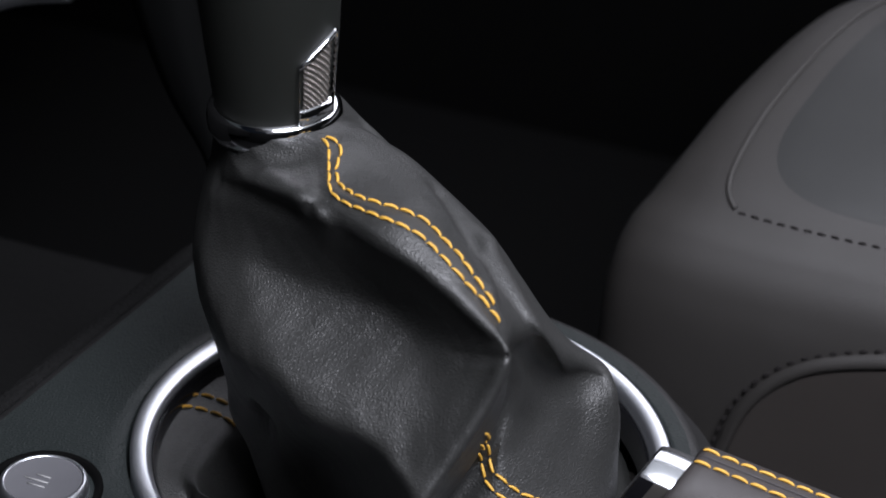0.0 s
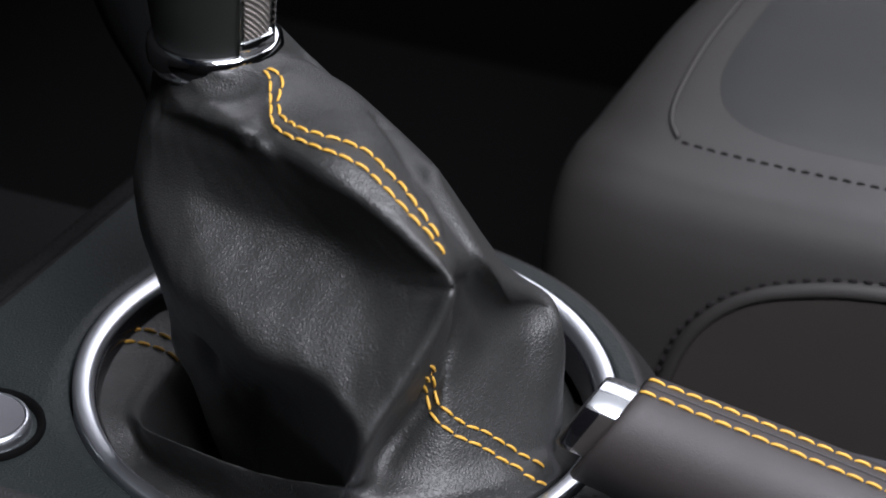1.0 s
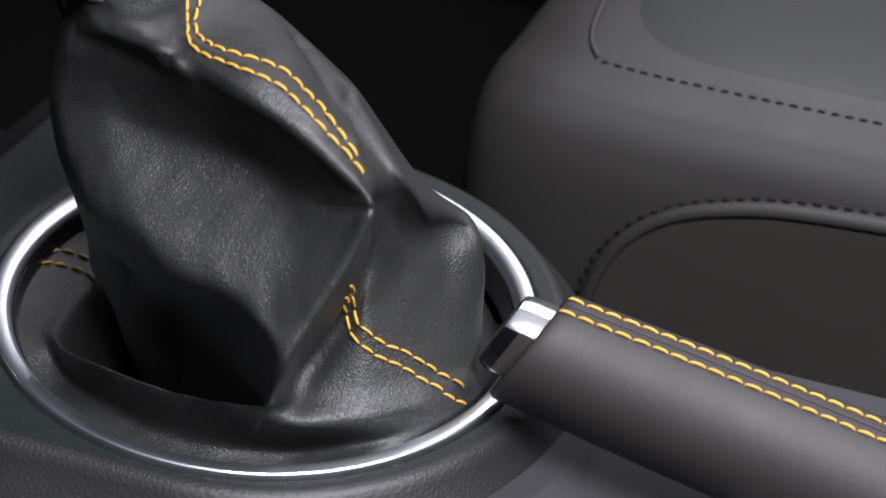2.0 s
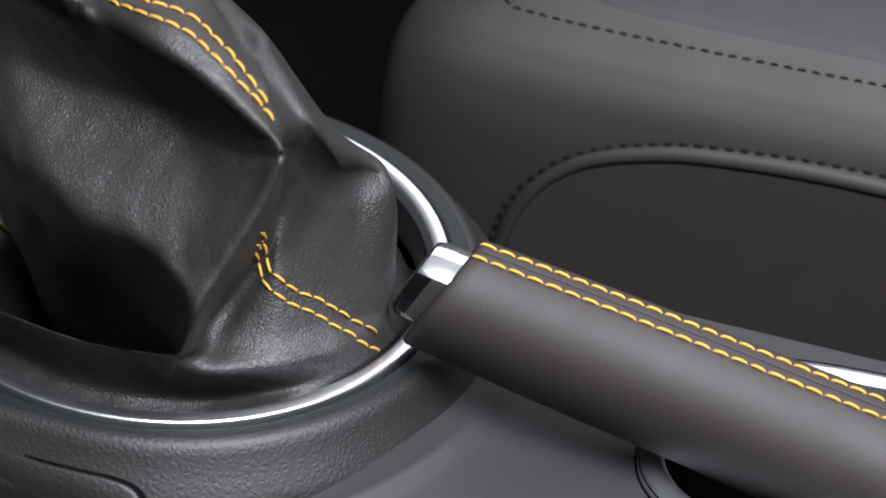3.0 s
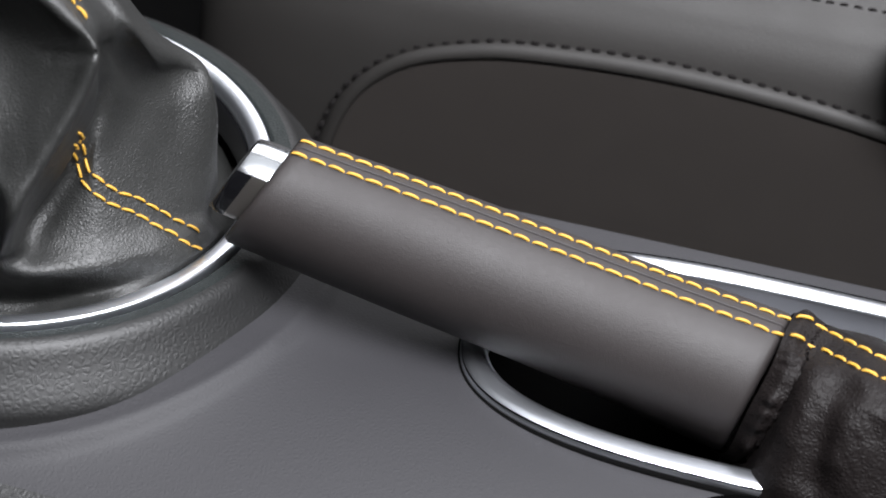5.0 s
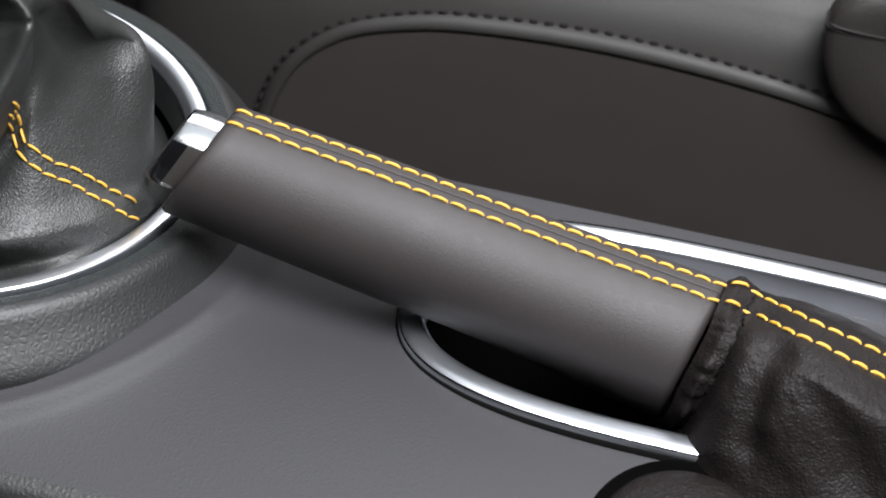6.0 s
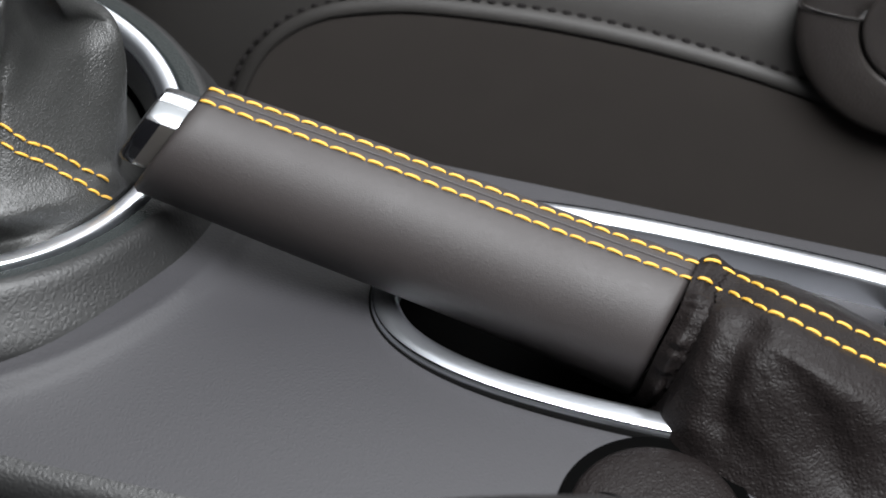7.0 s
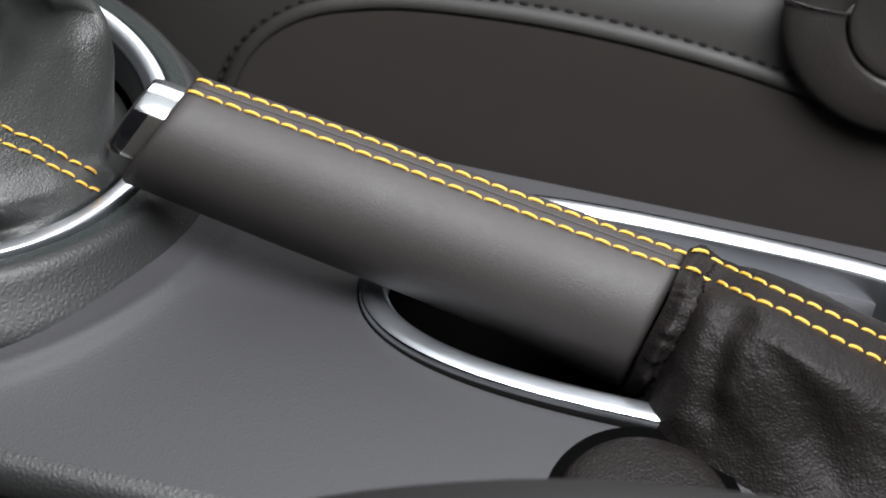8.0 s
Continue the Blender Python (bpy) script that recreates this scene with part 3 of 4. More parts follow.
GEAR_LEVER = build_gear_boot()


# ---------------------------------------------------------------- gear knob
def build_knob():
    tilt = pose(-0.0405, -0.0004, 0.0902, 0, -3, 0) @ Matrix.Diagonal((0.91, 0.91, 1, 1))
    v, f = revolve(((0.0165, 0.004), (0.0172, 0.010), (0.0186, 0.022), (0.0196, 0.036), (0.0205, 0.055), (0.021, 0.07), (0.019, 0.085), (0.012, 0.094), (0.0001, 0.096)), 96)
    ob = part("knob", mesh_of("knob", v, f, KNOB), GEAR_LEVER, "black satin knob", at=tilt)
    v, f = revolve(((0.0160, -0.003), (0.0180, -0.0028), (0.0188, -0.001), (0.0190, 0.0015), (0.0187, 0.0038), (0.0180, 0.0048), (0.0168, 0.0050)), 96)
    part("collar", mesh_of("collar", v, f, BRIGHT), ob, "bright chrome collar")
    # frame on the rear of the grip
    def on(az, h, out=0.0):
        r = 0.0172 + 0.0024 * min(1, max(0, (h - 0.006) / 0.03)) + out
        return (r * math.cos(math.radians(az)), r * math.sin(math.radians(az)), h)
    def rim(grow, out, low=0.0):
        az0, az1, h0, h1 = -43.5 - grow * 55, -3.5 + grow * 55, 0.0048 - grow + low, 0.0262 + grow
        pts = [on(az0 + (az1 - az0) * i / 11, h0, out) for i in range(12)]
        pts += [on(az1, h0 + (h1 + 0.0022 - h0) * i / 8, out) for i in range(1, 8)]
        pts += [on(az1 + (az0 - az1) * i / 11, h1 + 0.0022 - 0.0066 * (i / 11) ** 1.3, out) for i in range(12)]
        pts += [on(az0, h1 - 0.0044 + (h0 - h1 + 0.0044) * i / 8, out) for i in range(1, 8)]
        return np.array(pts)
    band = np.stack([rim(0.0, 0.0002), rim(0.0, 0.0012), rim(-0.0004, 0.0016), rim(-0.0014, 0.0015, 0.0022), rim(-0.0017, 0.0001, 0.0026)])
    v, f = sheet(band, close_v=True)
    part("frame", mesh_of("frame", v, f, BRIGHT), ob, "bright chrome frame")
    # woven insert inside the frame
    rows = []
    for i in range(90):
        rows.append([on(-38.5 + 30 * j / 59, 0.0068 + (0.0148 + 0.0052 * j / 59) * i / 89, 0.0002 + 0.0006 * max(abs(math.sin(math.pi * (i + j) / 9)), abs(math.sin(math.pi * (i - j) / 9))) ** 6) for j in range(60)])
    v, f = sheet(np.array(rows))
    part("mesh_insert", mesh_of("mesh_insert", v, f, SMOKED), ob, "dark diamond mesh insert")
    return ob


KNOB = material("knob_rubber", (0.0072, 0.0080, 0.0068), 0.6, spec=0.2, bumps=(("noise", 2500, 0.00003),))
build_knob()


# ---------------------------------------------------------------- handbrake lever
HB_A, HB_B = np.array([0.0821, -0.020, 0.0196]), np.array([0.2081, -0.020, -0.0063])
HB_U = (HB_B - HB_A) / np.linalg.norm(HB_B - HB_A)
HB_S = np.array([0, -1.0, 0])
HB_W = np.cross(HB_U, HB_S)
HB_W *= np.sign(HB_W[2])
HB_L = np.linalg.norm(HB_B - HB_A)


def grip_cut(s):
    """Slope of the grip's end cuts against height and side, and their shift."""
    return [a * (1 - s) + b * s for a, b in zip((0.2609, -0.1375, -0.0062), (-0.0215, -0.2144, -0.0006))]


def grip_radius(s):
    return 0.0154 + 0.0038 * smoothstep(0, 1, s) + 0.0006 * math.sin(s * 6)


def grip_point(s, phi, out=0.0):
    """phi from the top towards the driver, degrees; s: 0 front, 1 rear."""
    c, q = math.cos(math.radians(phi)), math.sin(math.radians(phi))
    r = grip_radius(s) + out
    groove = -0.0009 * math.exp(-(phi / 0.8) ** 2) - 0.00012 * math.exp(-((abs(phi) - 11.5) / 1.8) ** 2)
    w, t = (r + groove) * c, (r + groove) * q * 0.97
    if c < 0:  # the underside hangs lower at both ends
        w -= (0.0026 * (1 - smoothstep(-0.2, 0.9, s)) + 0.0030 * smoothstep(0.5, 1.1, s)) * c * c
    high, wide, shift = grip_cut(s)
    slant = high * w + wide * t + shift
    return HB_A + HB_U * (s * HB_L + slant) + HB_W * w + HB_S * t


CAP_CHROME = material("cap_chrome", (0.85, 0.87, 0.90), 0.22, metal=1.0, mottle=0.03)


def build_handbrake():
    ob = thing("handbrake_lever", "black leather handbrake lever with yellow stitching and chrome button", "handbrake", at=tuple(HB_B))
    phis = np.r_[np.arange(-180, -20, 5), np.arange(-20, -3, 1), np.arange(-3, 3, 0.25), np.arange(3, 20, 1), np.arange(20, 180, 5)]
    rows = [[grip_point(0, f, -0.004) + HB_U * 0.002 for f in phis], [grip_point(0, f, -0.0012) for f in phis]]
    for s in np.r_[0.004, 0.012, np.linspace(0.03, 0.97, 40), 0.985, 0.995]:
        rows.append([grip_point(s, f, -0.0006 if s < 0.005 or s > 0.99 else 0) for f in phis])
    rows.append([grip_point(1.0, f, -0.003) for f in phis])
    v, f = sheet(np.array(rows), close_v=True)
    part("grip", mesh_of("grip", v, f, GRIP_LEATHER), ob)
    for phi in (-12, 11):
        pts = [grip_point(s, phi, 0.0001) for s in np.linspace(0.0, 1.03, 60)]
        nn = [HB_W * math.cos(math.radians(phi)) + HB_S * math.sin(math.radians(phi))] * 60
        stitches(ob, pts, nn, 0.00485, 0.93, 0.00044, THREAD)
    # release button: a sheared block with a chamfered bright top
    def ring(x, k):
        loop = ((-4.6, 6.5), (0.0, 7.5), (4.0, 7.3), (8.4, 5.7), (9.2, 4.7), (9.8, 2.6), (9.8, -8.0), (9.4, -9.8), (8.0, -11.0), (0.0, -11.2), (-5.6, -10.6), (-6.6, -8.0), (-6.6, 3.4), (-6.0, 5.4))
        return [HB_A + HB_W * 0.0040 - HB_U * 0.0008 + HB_U * (x + (0.2609 * w - 0.1375 * s) * k * MM) + HB_W * w * k * MM + HB_S * s * k * MM for s, w in loop]
    rows = np.array([ring(0.008, 1), ring(-0.0082, 1), ring(-0.0108, 0.985), ring(-0.0123, 0.94), ring(-0.0129, 0.86), ring(-0.0129, 0.01)])
    v, f = sheet(rows, close_v=True, flip=True)
    n = rows.shape[1]
    cap = [q for q in f if all(i % n in {0, 1, 2, 3, 4, n - 1} for i in q) and max(q) < 4 * n]
    front = [q for q in f if q not in cap and max(q) >= 2 * n]
    side = [q for q in f if q not in cap and q not in front]
    button = part("button", mesh_of("button", v, side, SMOKED), ob, "smoked metal release button")
    part("button_cap", mesh_of("button_cap", v, cap, CAP_CHROME), button, "bright chrome cap")
    part("button_face", mesh_of("button_face", v, front, GLOSS_BLACK), button, "gloss black rounded face")
    return ob


build_handbrake()


HB_FOLDS = []  # across the sleeve from the far side over the top to the near side, in mm
HB_FOLDS.append([(210, 0, -4), (212.1, -10, 10.1), (211.1, -18.5, 14), (209.9, -25.5, 14.5), (208.1, -35, 11.3), (205, -40, 0.1), (202.5, -36.9, -18), (196, -20, -26)])
HB_FOLDS.append([(213, 2, -4), (215.3, -9, 10.5), (214.1, -17.6, 14.8), (212.8, -25.6, 14.8), (211.7, -37.1, 13), (208.4, -43.1, 1.6), (205.9, -39.5, -17.5), (200, -20, -28)])
HB_FOLDS.append([(217, 1, -6), (220.6, -9, 8.1), (219.1, -17.7, 13.1), (216.6, -24.7, 12.5), (215.1, -37.3, 12.3), (211.5, -42.2, 0.8), (207.5, -38.2, -17.3), (202, -20, -29)])
HB_FOLDS.append([(220, 8, -10), (224, -8, 6.8), (222.3, -18.6, 12.6), (220.4, -26.8, 13.3), (219.3, -42.1, 14.8), (214.4, -47.9, 2.2), (207.1, -46.8, -18.1), (201.7, -21.9, -42.6)])
HB_FOLDS.append([(232, 14, -14), (233.6, -17.9, 11.8), (231.8, -27.2, 16), (229.9, -37.2, 17.6), (229.7, -49.7, 18), (225.0, -53.7, 2.8), (210.7, -54.1, -20.1), (204.5, -33.2, -50.9)])
HB_FOLDS.append([(250, 16, -20), (248.7, -19.3, 8.8), (245.9, -28.4, 13), (243.9, -38.9, 14.1), (244.5, -53.8, 14.8), (242.6, -57.7, -1.6), (219.7, -63.2, -27.2), (219.8, -51.8, -57.3)])
HB_FOLDS.append([(280, 18, -30), (268.7, -19.7, 2.8), (266.2, -28.8, 7.2), (264.1, -38.3, 7.8), (264.9, -53.7, 7.9), (266.2, -62.3, -7.7), (244.7, -71.5, -25.0), (257.3, -61.9, -67.4)])
HB_FOLDS.append([(300, 18, -40), (287.6, -20.5, -3.7), (284.8, -29.4, 0.8), (282.4, -38.9, 1.4), (283.1, -53.8, 0.4), (285.4, -66.4, -13.5), (271.7, -78.3, -28.8), (291.6, -67.8, -76.8)])
HB_CREASES = [
    ('fold', [(227.6, -45.7, 17.8), (237.3, -53.6, 12.7), (247.5, -56.0, 1.4), (255.5, -59.3, -11.8)], -2.2, 5.0, 0.0),
    ('fold', [(218.2, -38.6, 14.1), (217.7, -47.5, 4.1), (218.2, -54.0, -7.5)], 1.5, 5.0, 0.0),
    ('fold', [(223.6, -42.9, 16.2), (222.8, -49.9, 7.5), (223.2, -55.2, -4.2)], -1.6, 3.5, 0.0),
    ('fold', [(233.6, -41.1, 17.5), (246.8, -43.4, 14.1), (260.2, -44.7, 9.9)], 1.2, 5.0, 0.0),
    ('fold', [(228.1, -54.3, 1.8), (236.9, -57.0, -6.2), (245.0, -60.8, -17.2)], 1.2, 5.0, 0.0)]


def build_handbrake_boot():
    ob = thing("handbrake_boot", "crumpled black leather handbrake boot with yellow double stitching", "handbrake boot", at=(0.27, -0.01, -0.03))
    cage = np.array(HB_FOLDS, float)
    k, m = cage.shape[:2]
    n, nt = 280, 280
    s = np.linspace(0, k - 1, n)
    i = np.minimum(s.astype(int), k - 2)
    u = (s - i)[:, None, None]
    down = 0.6 * (cage[i] * (1 - u) + cage[i + 1] * u) + 0.4 * smooth_rows(cage.reshape(k, -1), n).reshape(n, m, 3)
    q = np.arange(nt) * m / nt
    j = q.astype(int)
    w = (q - j)[None, :, None]
    soft = smooth_rows(down.transpose(1, 0, 2).reshape(m, -1), nt, closed=True).reshape(nt, n, 3).transpose(1, 0, 2)
    p = relaxed(0.4 * (down[:, j] * (1 - w) + down[:, (j + 1) % m] * w) + 0.6 * soft, 3.5, 5.0) * MM
    p = creased(p, HB_CREASES)
    nrm = surface_normals(p)
    nrm *= np.sign(nrm[n // 2, int(2.5 * nt / m), 2])
    around, along = np.meshgrid(q, s)
    # the gathered band with its ragged seam, and the wrinkles of the free leather; calm along the stitching
    calm = 1 - np.exp(-((around - 2.5) / 0.75) ** 2)
    free = smoothstep(2.1, 3.2, along)
    wob = np.array([[noise.noise(Vector((x * 60, y * 60, z * 60))) + 0.5 * noise.noise(Vector((x * 150, y * 150, z * 150))) + 0.25 * noise.noise(Vector((x * 420, y * 420, z * 300))) for x, y, z in r] for r in p])
    pucker = np.sin(around * 17 + 2 * np.sin(around * 5)) * (0.55 + 0.45 * np.sin(around * 7 + 1))
    seam = np.exp(-((along - 2.05 - 0.05 * np.sin(around * 13) - 0.04 * np.sin(around * 31)) / 0.055) ** 2)
    p = p + nrm * ((0.0008 * np.exp(-((along - 1.1) / 0.6) ** 2) * pucker + 0.0004 * free * wob + 0.0002 * wob) * calm - 0.0013 * seam * (0.35 + 0.65 * calm))[..., None]
    v, f = sheet(p, close_v=True)
    part("leather", mesh_of("leather", v, f, SHADED_CRUMPLED_LEATHER), ob)
    nrm = surface_normals(p)
    nrm *= np.sign(nrm[n // 2, int(2.5 * nt / m), 2])
    for column in (2, 3):
        j = column * nt // m
        i = np.arange(int(np.argmax(s > 0.35)), n)
        stitches(ob, p[i, j], nrm[i, j], 0.0050, 0.88, 0.00048, THREAD)
    return ob


build_handbrake_boot()


# ---------------------------------------------------------------- passenger seat
SEAT_ROWS = [  # y, z and the front reach x of the cushion, from the floor side up over the bolster
    (0.120, -0.300, 0.030), (0.1135, -0.100, 0.020), (0.112, -0.030, 0.017), (0.114, -0.004, 0.018), (0.120, 0.009, 0.021),
    (0.128, 0.0170, 0.026), (0.139, 0.0265, 0.032), (0.165, 0.040, 0.042), (0.210, 0.050, 0.058), (0.300, 0.040, 0.080), (0.480, 0.036, 0.090)]
SEAT_COLS = ((0.024, 0.085, -0.055), (0.005, 0.045, -0.025), (0.0, 0.020, -0.008), (0.014, 0.006, -0.001), (0.05, 0.0, 0.0))


def seat_surface(nu=120, nv=150):
    grid = []
    for dx, dy, dz in SEAT_COLS:
        grid.append([(xf + dx, y + dy, z + dz * (z > -0.2)) for y, z, xf in SEAT_ROWS])
    for x in (0.14, 0.21, 0.30, 0.42, 0.54):
        grid.append([(x + 0.3 * (xf - 0.02), y, z + 0.03 * max(0, x - 0.12) * (z > -0.2)) for y, z, xf in SEAT_ROWS])
    g = np.array(grid)
    m, k = g.shape[:2]
    g = smooth_rows(g.reshape(m, -1), nu).reshape(nu, k, 3)
    return smooth_rows(g.transpose(1, 0, 2).reshape(k, -1), nv).reshape(nv, nu, 3)


def grid_at(g, v, u):
    """Points of a grid at fractions v (rows) and u (columns)."""
    i, j = np.clip(v, 0, 1) * (g.shape[0] - 1), np.clip(u, 0, 1) * (g.shape[1] - 1)
    i0, j0 = np.minimum(i.astype(int), g.shape[0] - 2), np.minimum(j.astype(int), g.shape[1] - 2)
    a, b = (i - i0)[..., None], (j - j0)[..., None]
    return (1 - a) * ((1 - b) * g[i0, j0] + b * g[i0, j0 + 1]) + a * ((1 - b) * g[i0 + 1, j0] + b * g[i0 + 1, j0 + 1])


def grid_normals(p):
    n = np.cross(np.gradient(p, axis=1), np.gradient(p, axis=0))
    return n / (np.linalg.norm(n, axis=-1, keepdims=True) + 1e-12)


def build_passenger_seat():
    ob = thing("passenger_seat", "dark leather seat cushion with a fabric side panel", "car seat", at=(0.3, 0.3, -0.34))
    g = seat_surface()
    nn = grid_normals(g)
    if nn[60, 60, 1] > 0:
        nn = -nn
    v, f = sheet(g)
    part("bolster", mesh_of("bolster", v, f, SEAT_LEATHER), ob, "dark grey leather bolster")
    # padded top panel, standing proud of the bolster behind its seam
    a, b = np.meshgrid(np.linspace(0, 1, 70), np.linspace(0, 1, 110), indexing="ij")
    vv = 0.535 + 0.44 * a
    uu = 0.372 + 0.026 * np.exp(-a * 9) - 0.060 * a * (1 - b) + 0.62 * b
    edge = np.clip(1 - np.hypot(np.clip(1 - a / 0.30, 0, 1), np.clip(1 - b / 0.16, 0, 1)), 0, 1)
    puff = (0.0020 * np.sqrt(np.clip(1 - (1 - edge) ** 2, 0, 1)) - 0.0012)[..., None]
    top = grid_at(g, vv, uu) + grid_at(nn, vv, uu) * puff
    v, f = sheet(top)
    part("top_panel", mesh_of("top_panel", v, f, SEAT_TOP), ob, "padded grey leather top panel")
    # piping along the front of that panel
    k = np.linspace(0.0, 0.8, 60)
    line_v, line_u = 0.515 + 0.44 * k, 0.364 + 0.026 * np.exp(-k * 9) - 0.060 * k
    v, f = tube(grid_at(g, line_v, line_u) + grid_at(nn, line_v, line_u) * 0.0004, 0.0009, 8)
    part("piping", mesh_of("piping", v, f, SEAT_LEATHER), ob)
    k = np.linspace(0.392, 0.97, 200)
    stitches(ob, grid_at(g, np.full(200, 0.507), k), grid_at(nn, np.full(200, 0.507), k), 0.0042, 0.62, 0.00045, SEAT_THREAD)
    # arched fabric panel on the side with a rolled leather lip over it
    arch = smooth_rows([(0.0645, -0.290), (0.0647, -0.16), (0.0648, -0.086), (0.0662, -0.064), (0.0727, -0.0392), (0.0866, -0.0229), (0.1072, -0.0141), (0.130, -0.0099), (0.168, -0.0077),
                        (0.211, -0.0097), (0.248, -0.0154), (0.300, -0.028), (0.345, -0.058), (0.370, -0.10), (0.380, -0.29)], 220)
    lip = np.column_stack([arch[:, 0], np.full(220, 0.1115), arch[:, 1]])
    mid = np.array([0.2, 0.1105, -0.29])
    rows = [lip + np.array([0, -0.0016 if k < 1 else -0.0022, 0]) if k == 0 else (lip * (1 - k) + mid * k) * np.array([1, 0, 1]) + np.array([0, 0.1098, 0]) for k in np.r_[0, np.linspace(0.012, 0.97, 24)]]
    v, f = sheet(np.array(rows), flip=True)
    part("side_panel", mesh_of("side_panel", v, f, SEAT_FABRIC), ob, "dark brown woven fabric side panel")
    out = np.gradient(arch, axis=0)
    out = np.column_stack([-out[:, 1], out[:, 0]]) / np.linalg.norm(out, axis=1)[:, None]
    band = [np.column_stack([arch[:, 0] + out[:, 0] * w, np.full(220, y), arch[:, 1] + out[:, 1] * w])[12:-12]
            for w, y in ((-0.0002, 0.1140), (-0.0004, 0.1122), (0.0001, 0.1108), (0.0010, 0.1103), (0.0024, 0.1105), (0.0037, 0.1111), (0.0046, 0.1122), (0.0050, 0.1145))]
    v, f = sheet(np.array(band))
    part("lip", mesh_of("lip", v, f, SEAT_LEATHER), ob)
    high = arch[:, 1] + out[:, 1] * 0.0051
    row = np.column_stack([arch[:, 0] + out[:, 0] * 0.0051, np.interp(high, [-0.3, -0.1, -0.03, -0.004, 0.009], [0.120, 0.1135, 0.112, 0.114, 0.120]) - 0.0006, high])
    stitches(ob, row[14:-14], np.tile((0, -1.0, 0.3), (220 - 28, 1)), 0.0046, 0.55, 0.00065, SEAT_THREAD)
    return ob


SEAT_THREAD = material("grey_thread", (0.009, 0.008, 0.008), 0.9, spec=0.1, mottle=0.2, mottle_scale=900)
build_passenger_seat()


# ---------------------------------------------------------------- smaller things round the console
def build_driver_seat():
    ob = thing("driver_seat", "grey leather driver seat bolster beside the console", "car seat", at=(0.3, -0.4, -0.34))
    xs = np.linspace(0.06, 0.60, 60)
    crown = np.interp(xs, [0.06, 0.12, 0.142, 0.174, 0.191, 0.213, 0.235, 0.30, 0.60], [-0.05, 0.010, 0.0235, 0.037, 0.0425, 0.0467, 0.0496, 0.053, 0.048])
    for _ in range(3):
        crown[1:-1] = (crown[:-2] + 2 * crown[1:-1] + crown[2:]) / 4
    prof = smooth_rows([(-0.105, -0.34), (-0.110, -0.16), (-0.116, -0.060), (-0.126, -0.018), (-0.142, -0.0005), (-0.165, 0.0), (-0.20, -0.014), (-0.26, -0.030), (-0.50, -0.035)], 90)
    g = np.array([np.column_stack([np.full(90, x), prof[:, 0], np.where(prof[:, 1] < -0.2, prof[:, 1], prof[:, 1] + c)]) for x, c in zip(xs, crown)])
    v, f = sheet(g)
    part("bolster", mesh_of("bolster", v, f, DRIVER_LEATHER), ob)
    return ob


def build_pad():
    ob = thing("round_pad", "round dark leather-wrapped pad recessed in the console side", "console pad", at=(0.210, -0.067, -0.030))
    z0, z1 = console_height(np.array([0.2128, 0.2128]), np.array([-0.0782, -0.0762]))
    m = pose(0.2128, -0.0772, (z0 + z1) / 2, math.degrees(math.atan2(z1 - z0, 0.002)), 0, 0)
    # Flush black ring; its colour stands for the shaded gap round the pad.
    v, f = revolve(((0.0246, -0.004), (0.0246, 0.0003), (0.0243, 0.0005), (0.0236, 0.0004), (0.0190, 0.0004)), 72)
    part("gap_shade_ring", mesh_of("gap_shade_ring", v, f, SHADE_BLACK), ob, at=m)
    v, f = revolve(((0.0216, -0.006), (0.0215, 0.0004), (0.0205, 0.0016), (0.0170, 0.0026), (0.011, 0.0033), (0.0001, 0.0036)), 72)
    part("cover", mesh_of("cover", v, f, SHADED_CRUMPLED_LEATHER), ob, at=m)
    for r, y in ((0.0125, -0.0155), (0.0075, -0.0155)):
        arc = np.array([(-0.0135 + r * math.sin(t), y * 0.2 + r * math.cos(t) - 0.006, 0.0036) for t in np.linspace(-0.9, 1.5, 30)])
        arc[:, 2] = 0.0040 - (np.hypot(arc[:, 0], arc[:, 1]) / 0.02) ** 3 * 0.0032
        v, f = tube(arc, 0.0003, 6)
        part("seam", mesh_of("seam", v, f, BLACK), ob, at=m)
    return ob


HINGE_BLACK = material("hinge_plastic", (0.0150, 0.0126, 0.0115), 0.45, bumps=(("cells", 1000, 0.00006), ("noise", 300, 0.00008)), mottle=0.1)


def half_disc(profile, a0, a1, n=64):
    """Part of a turned cover between two angles, closed by flat cut faces."""
    v, f = revolve(profile, n, a0, a1)
    k = len(profile)
    z0 = profile[-1][1]
    v = np.concatenate([v, [(0, 0, profile[0][1]), (0, 0, z0)]])
    c = n * k
    for i in (0, n - 1):
        loop = list(range(i * k, i * k + k)) + [c + 1, c]
        f.append(tuple(loop if i else loop[::-1]))
    return v, f


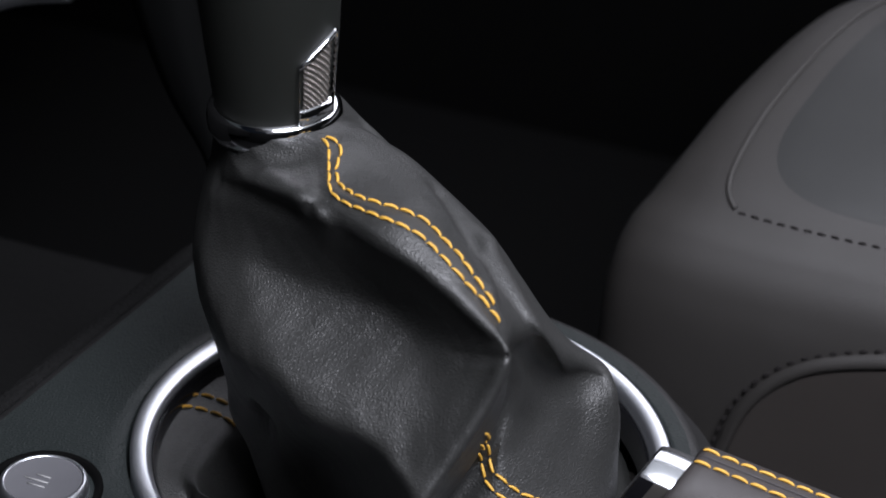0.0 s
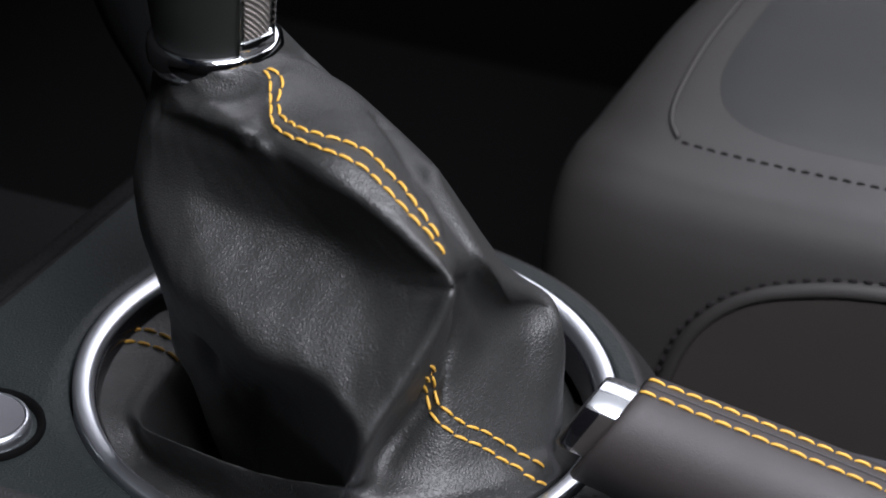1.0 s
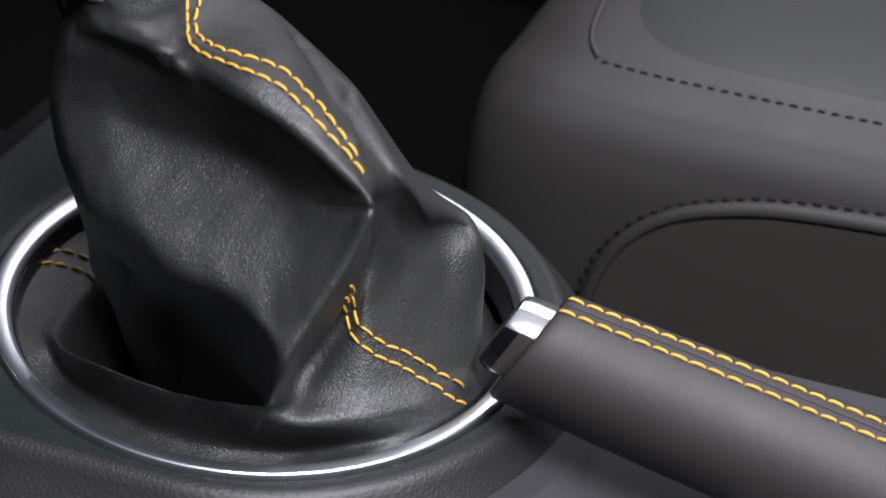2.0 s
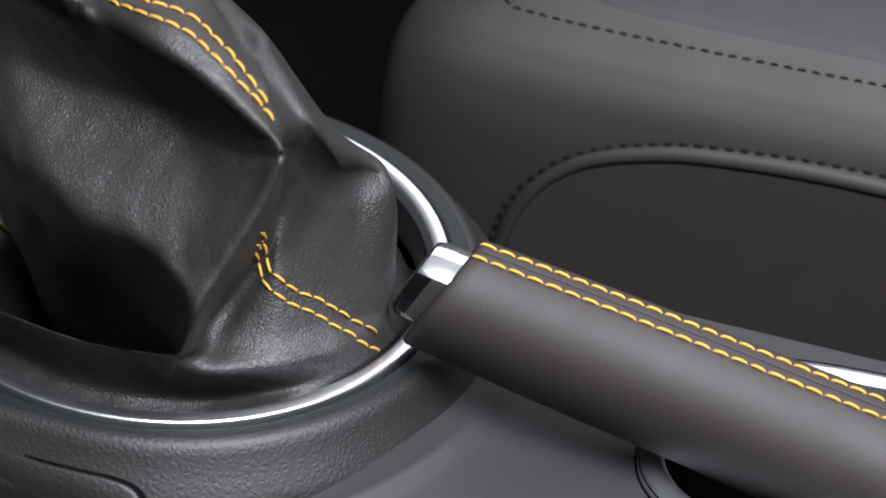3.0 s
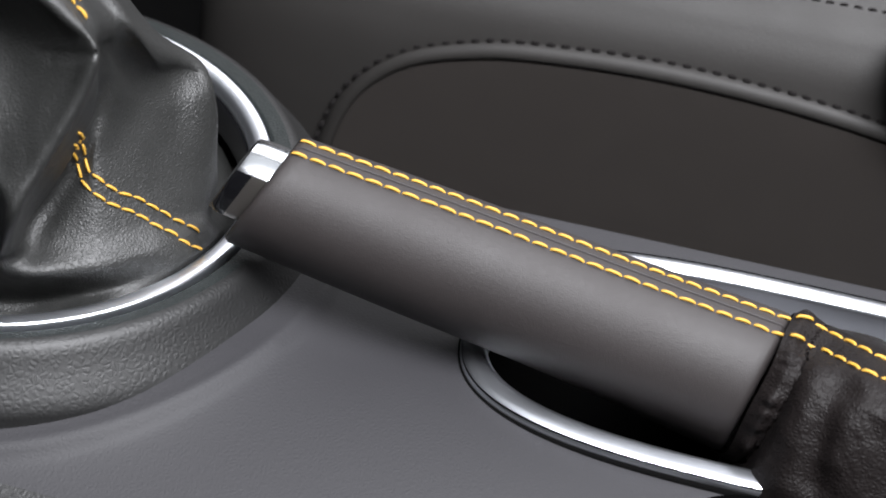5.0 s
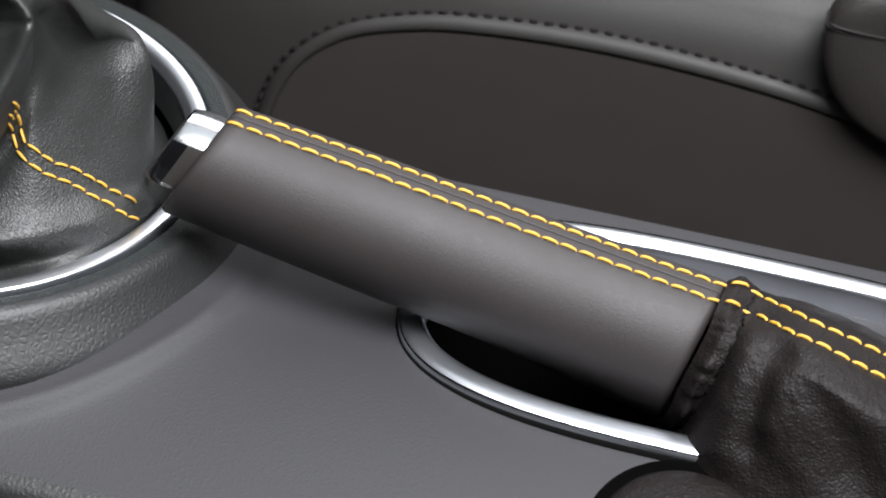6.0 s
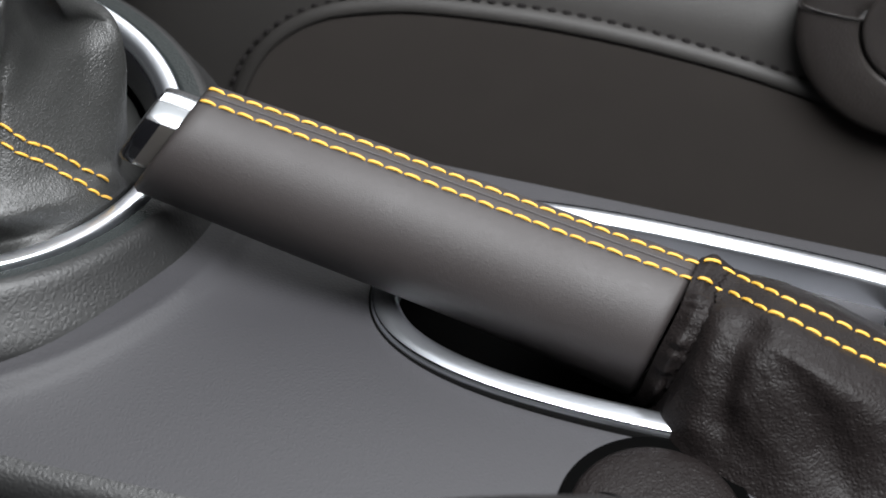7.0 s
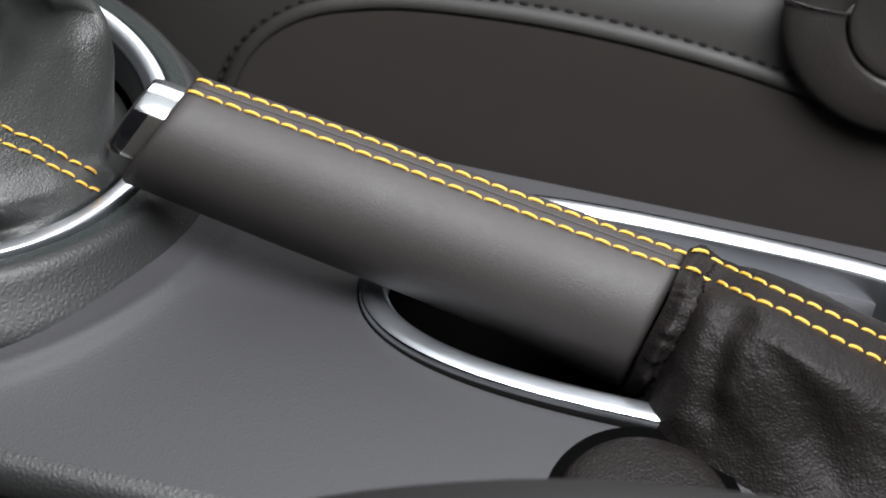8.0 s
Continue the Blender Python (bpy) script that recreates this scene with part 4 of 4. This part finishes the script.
def build_hinge_cover():
    ob = thing("seat_hinge_cover", "round black grained plastic hinge cover on the seat side", "hinge cover", at=(0.2662, 0.1125, 0.0218))
    m = pose(0.2662, 0.1125, 0.0218, 90, 0, 0) @ Matrix.Diagonal((1.02, 1.02, 0.26, 1))
    v, f = half_disc(((0.0192, 0.0400), (0.0194, 0.0448), (0.0202, 0.0462), (0.0240, 0.0468), (0.0300, 0.0462), (0.0340, 0.0444), (0.0362, 0.0405), (0.0370, 0.0350), (0.0370, 0.0)), 180, 360)
    part("lower_shell", mesh_of("lower_shell", v, [q[::-1] for q in f], HINGE_BLACK), ob, at=m)
    v, f = half_disc(((0.0196, 0.0380), (0.0202, 0.0412), (0.0240, 0.0424), (0.0300, 0.0420), (0.0345, 0.0390), (0.0362, 0.0340), (0.0364, 0.0)), 1.5, 178.5)
    part("upper_shell", mesh_of("upper_shell", v, [q[::-1] for q in f], HINGE_BLACK), ob, at=m @ Matrix.Diagonal((1, 0.45, 1, 1)))
    v, f = revolve(((0.0182, 0.0390), (0.0180, 0.0440), (0.0172, 0.0456), (0.0150, 0.0458), (0.0140, 0.0450), (0.0001, 0.0446)), 64)
    part("disc", mesh_of("disc", v, [q[::-1] for q in f], HINGE_BLACK), ob, at=m)
    return ob


def build_tray():
    ob = thing("storage_tray", "dark rubber-lined storage tray ahead of the gear panel", "tray", kind="structure")
    part("mat", bm_mesh("mat", rounded_box(0.14, 0.30, 0.006, 0.002), RUBBER), ob, at=pose(-0.175, 0.0, -0.075))
    part("front_lip", bm_mesh("front_lip", rounded_box(0.006, 0.152, 0.055, 0.002), RUBBER), ob, at=pose(-0.1078, 0.0, -0.031, 0, 0, -6.7))
    trim = thing("stack_trim", "thin black curved trim blade on the centre stack", "trim", at=(-0.09, 0.06, 0.0))
    path = smooth_rows([(-0.0865, 0.062, 0.020), (-0.0905, 0.061, 0.036), (-0.101, 0.060, 0.054), (-0.110, 0.060, 0.075), (-0.118, 0.061, 0.100), (-0.126, 0.064, 0.14)], 40)
    wide = np.interp(np.linspace(0, 1, 40), [0, 0.12, 0.4, 0.7, 1], [0.002, 0.004, 0.011, 0.016, 0.020])
    front = path.copy()
    back = path + np.column_stack([wide, np.full(40, 0.004), np.full(40, 0.002)])
    g = np.stack([front, front * 0.7 + back * 0.3 + np.array([0, -0.002, 0]), front * 0.3 + back * 0.7 + np.array([0, -0.002, 0]), back, back + np.array([0, 0.006, 0]), front + np.array([0, 0.006, 0])])
    v, f = sheet(g, close_u=True)
    part("blade", mesh_of("blade", v, f, TRIM_BLACK), trim)
    strip = thing("dash_strip", "thin satin chrome strip on the dashboard", "trim", at=(-0.18, 0.10, 0.05))
    v, f = tube(smooth_rows([(-0.200, 0.10, 0.036), (-0.185, 0.10, 0.047), (-0.1715, 0.10, 0.0535), (-0.155, 0.10, 0.058)], 24), 0.0022, 10)
    part("bar", mesh_of("bar", v, f, CHROME), strip)


DRIVER_LEATHER = material("driver_leather", (0.0100, 0.0094, 0.0097), 0.58, spec=0.22, bumps=(("cells", 1500, 0.00003),), mottle=0.06)
RUBBER = material("black_rubber", (0.005, 0.005, 0.005), 0.85, spec=0.08, bumps=(("cells", 500, 0.0003),))
TRIM_BLACK = material("trim_black", (0.002, 0.0022, 0.0022), 0.55, spec=0.10, bumps=(("noise", 1500, 0.00003),))
build_driver_seat()
build_pad()
build_hinge_cover()
build_tray()
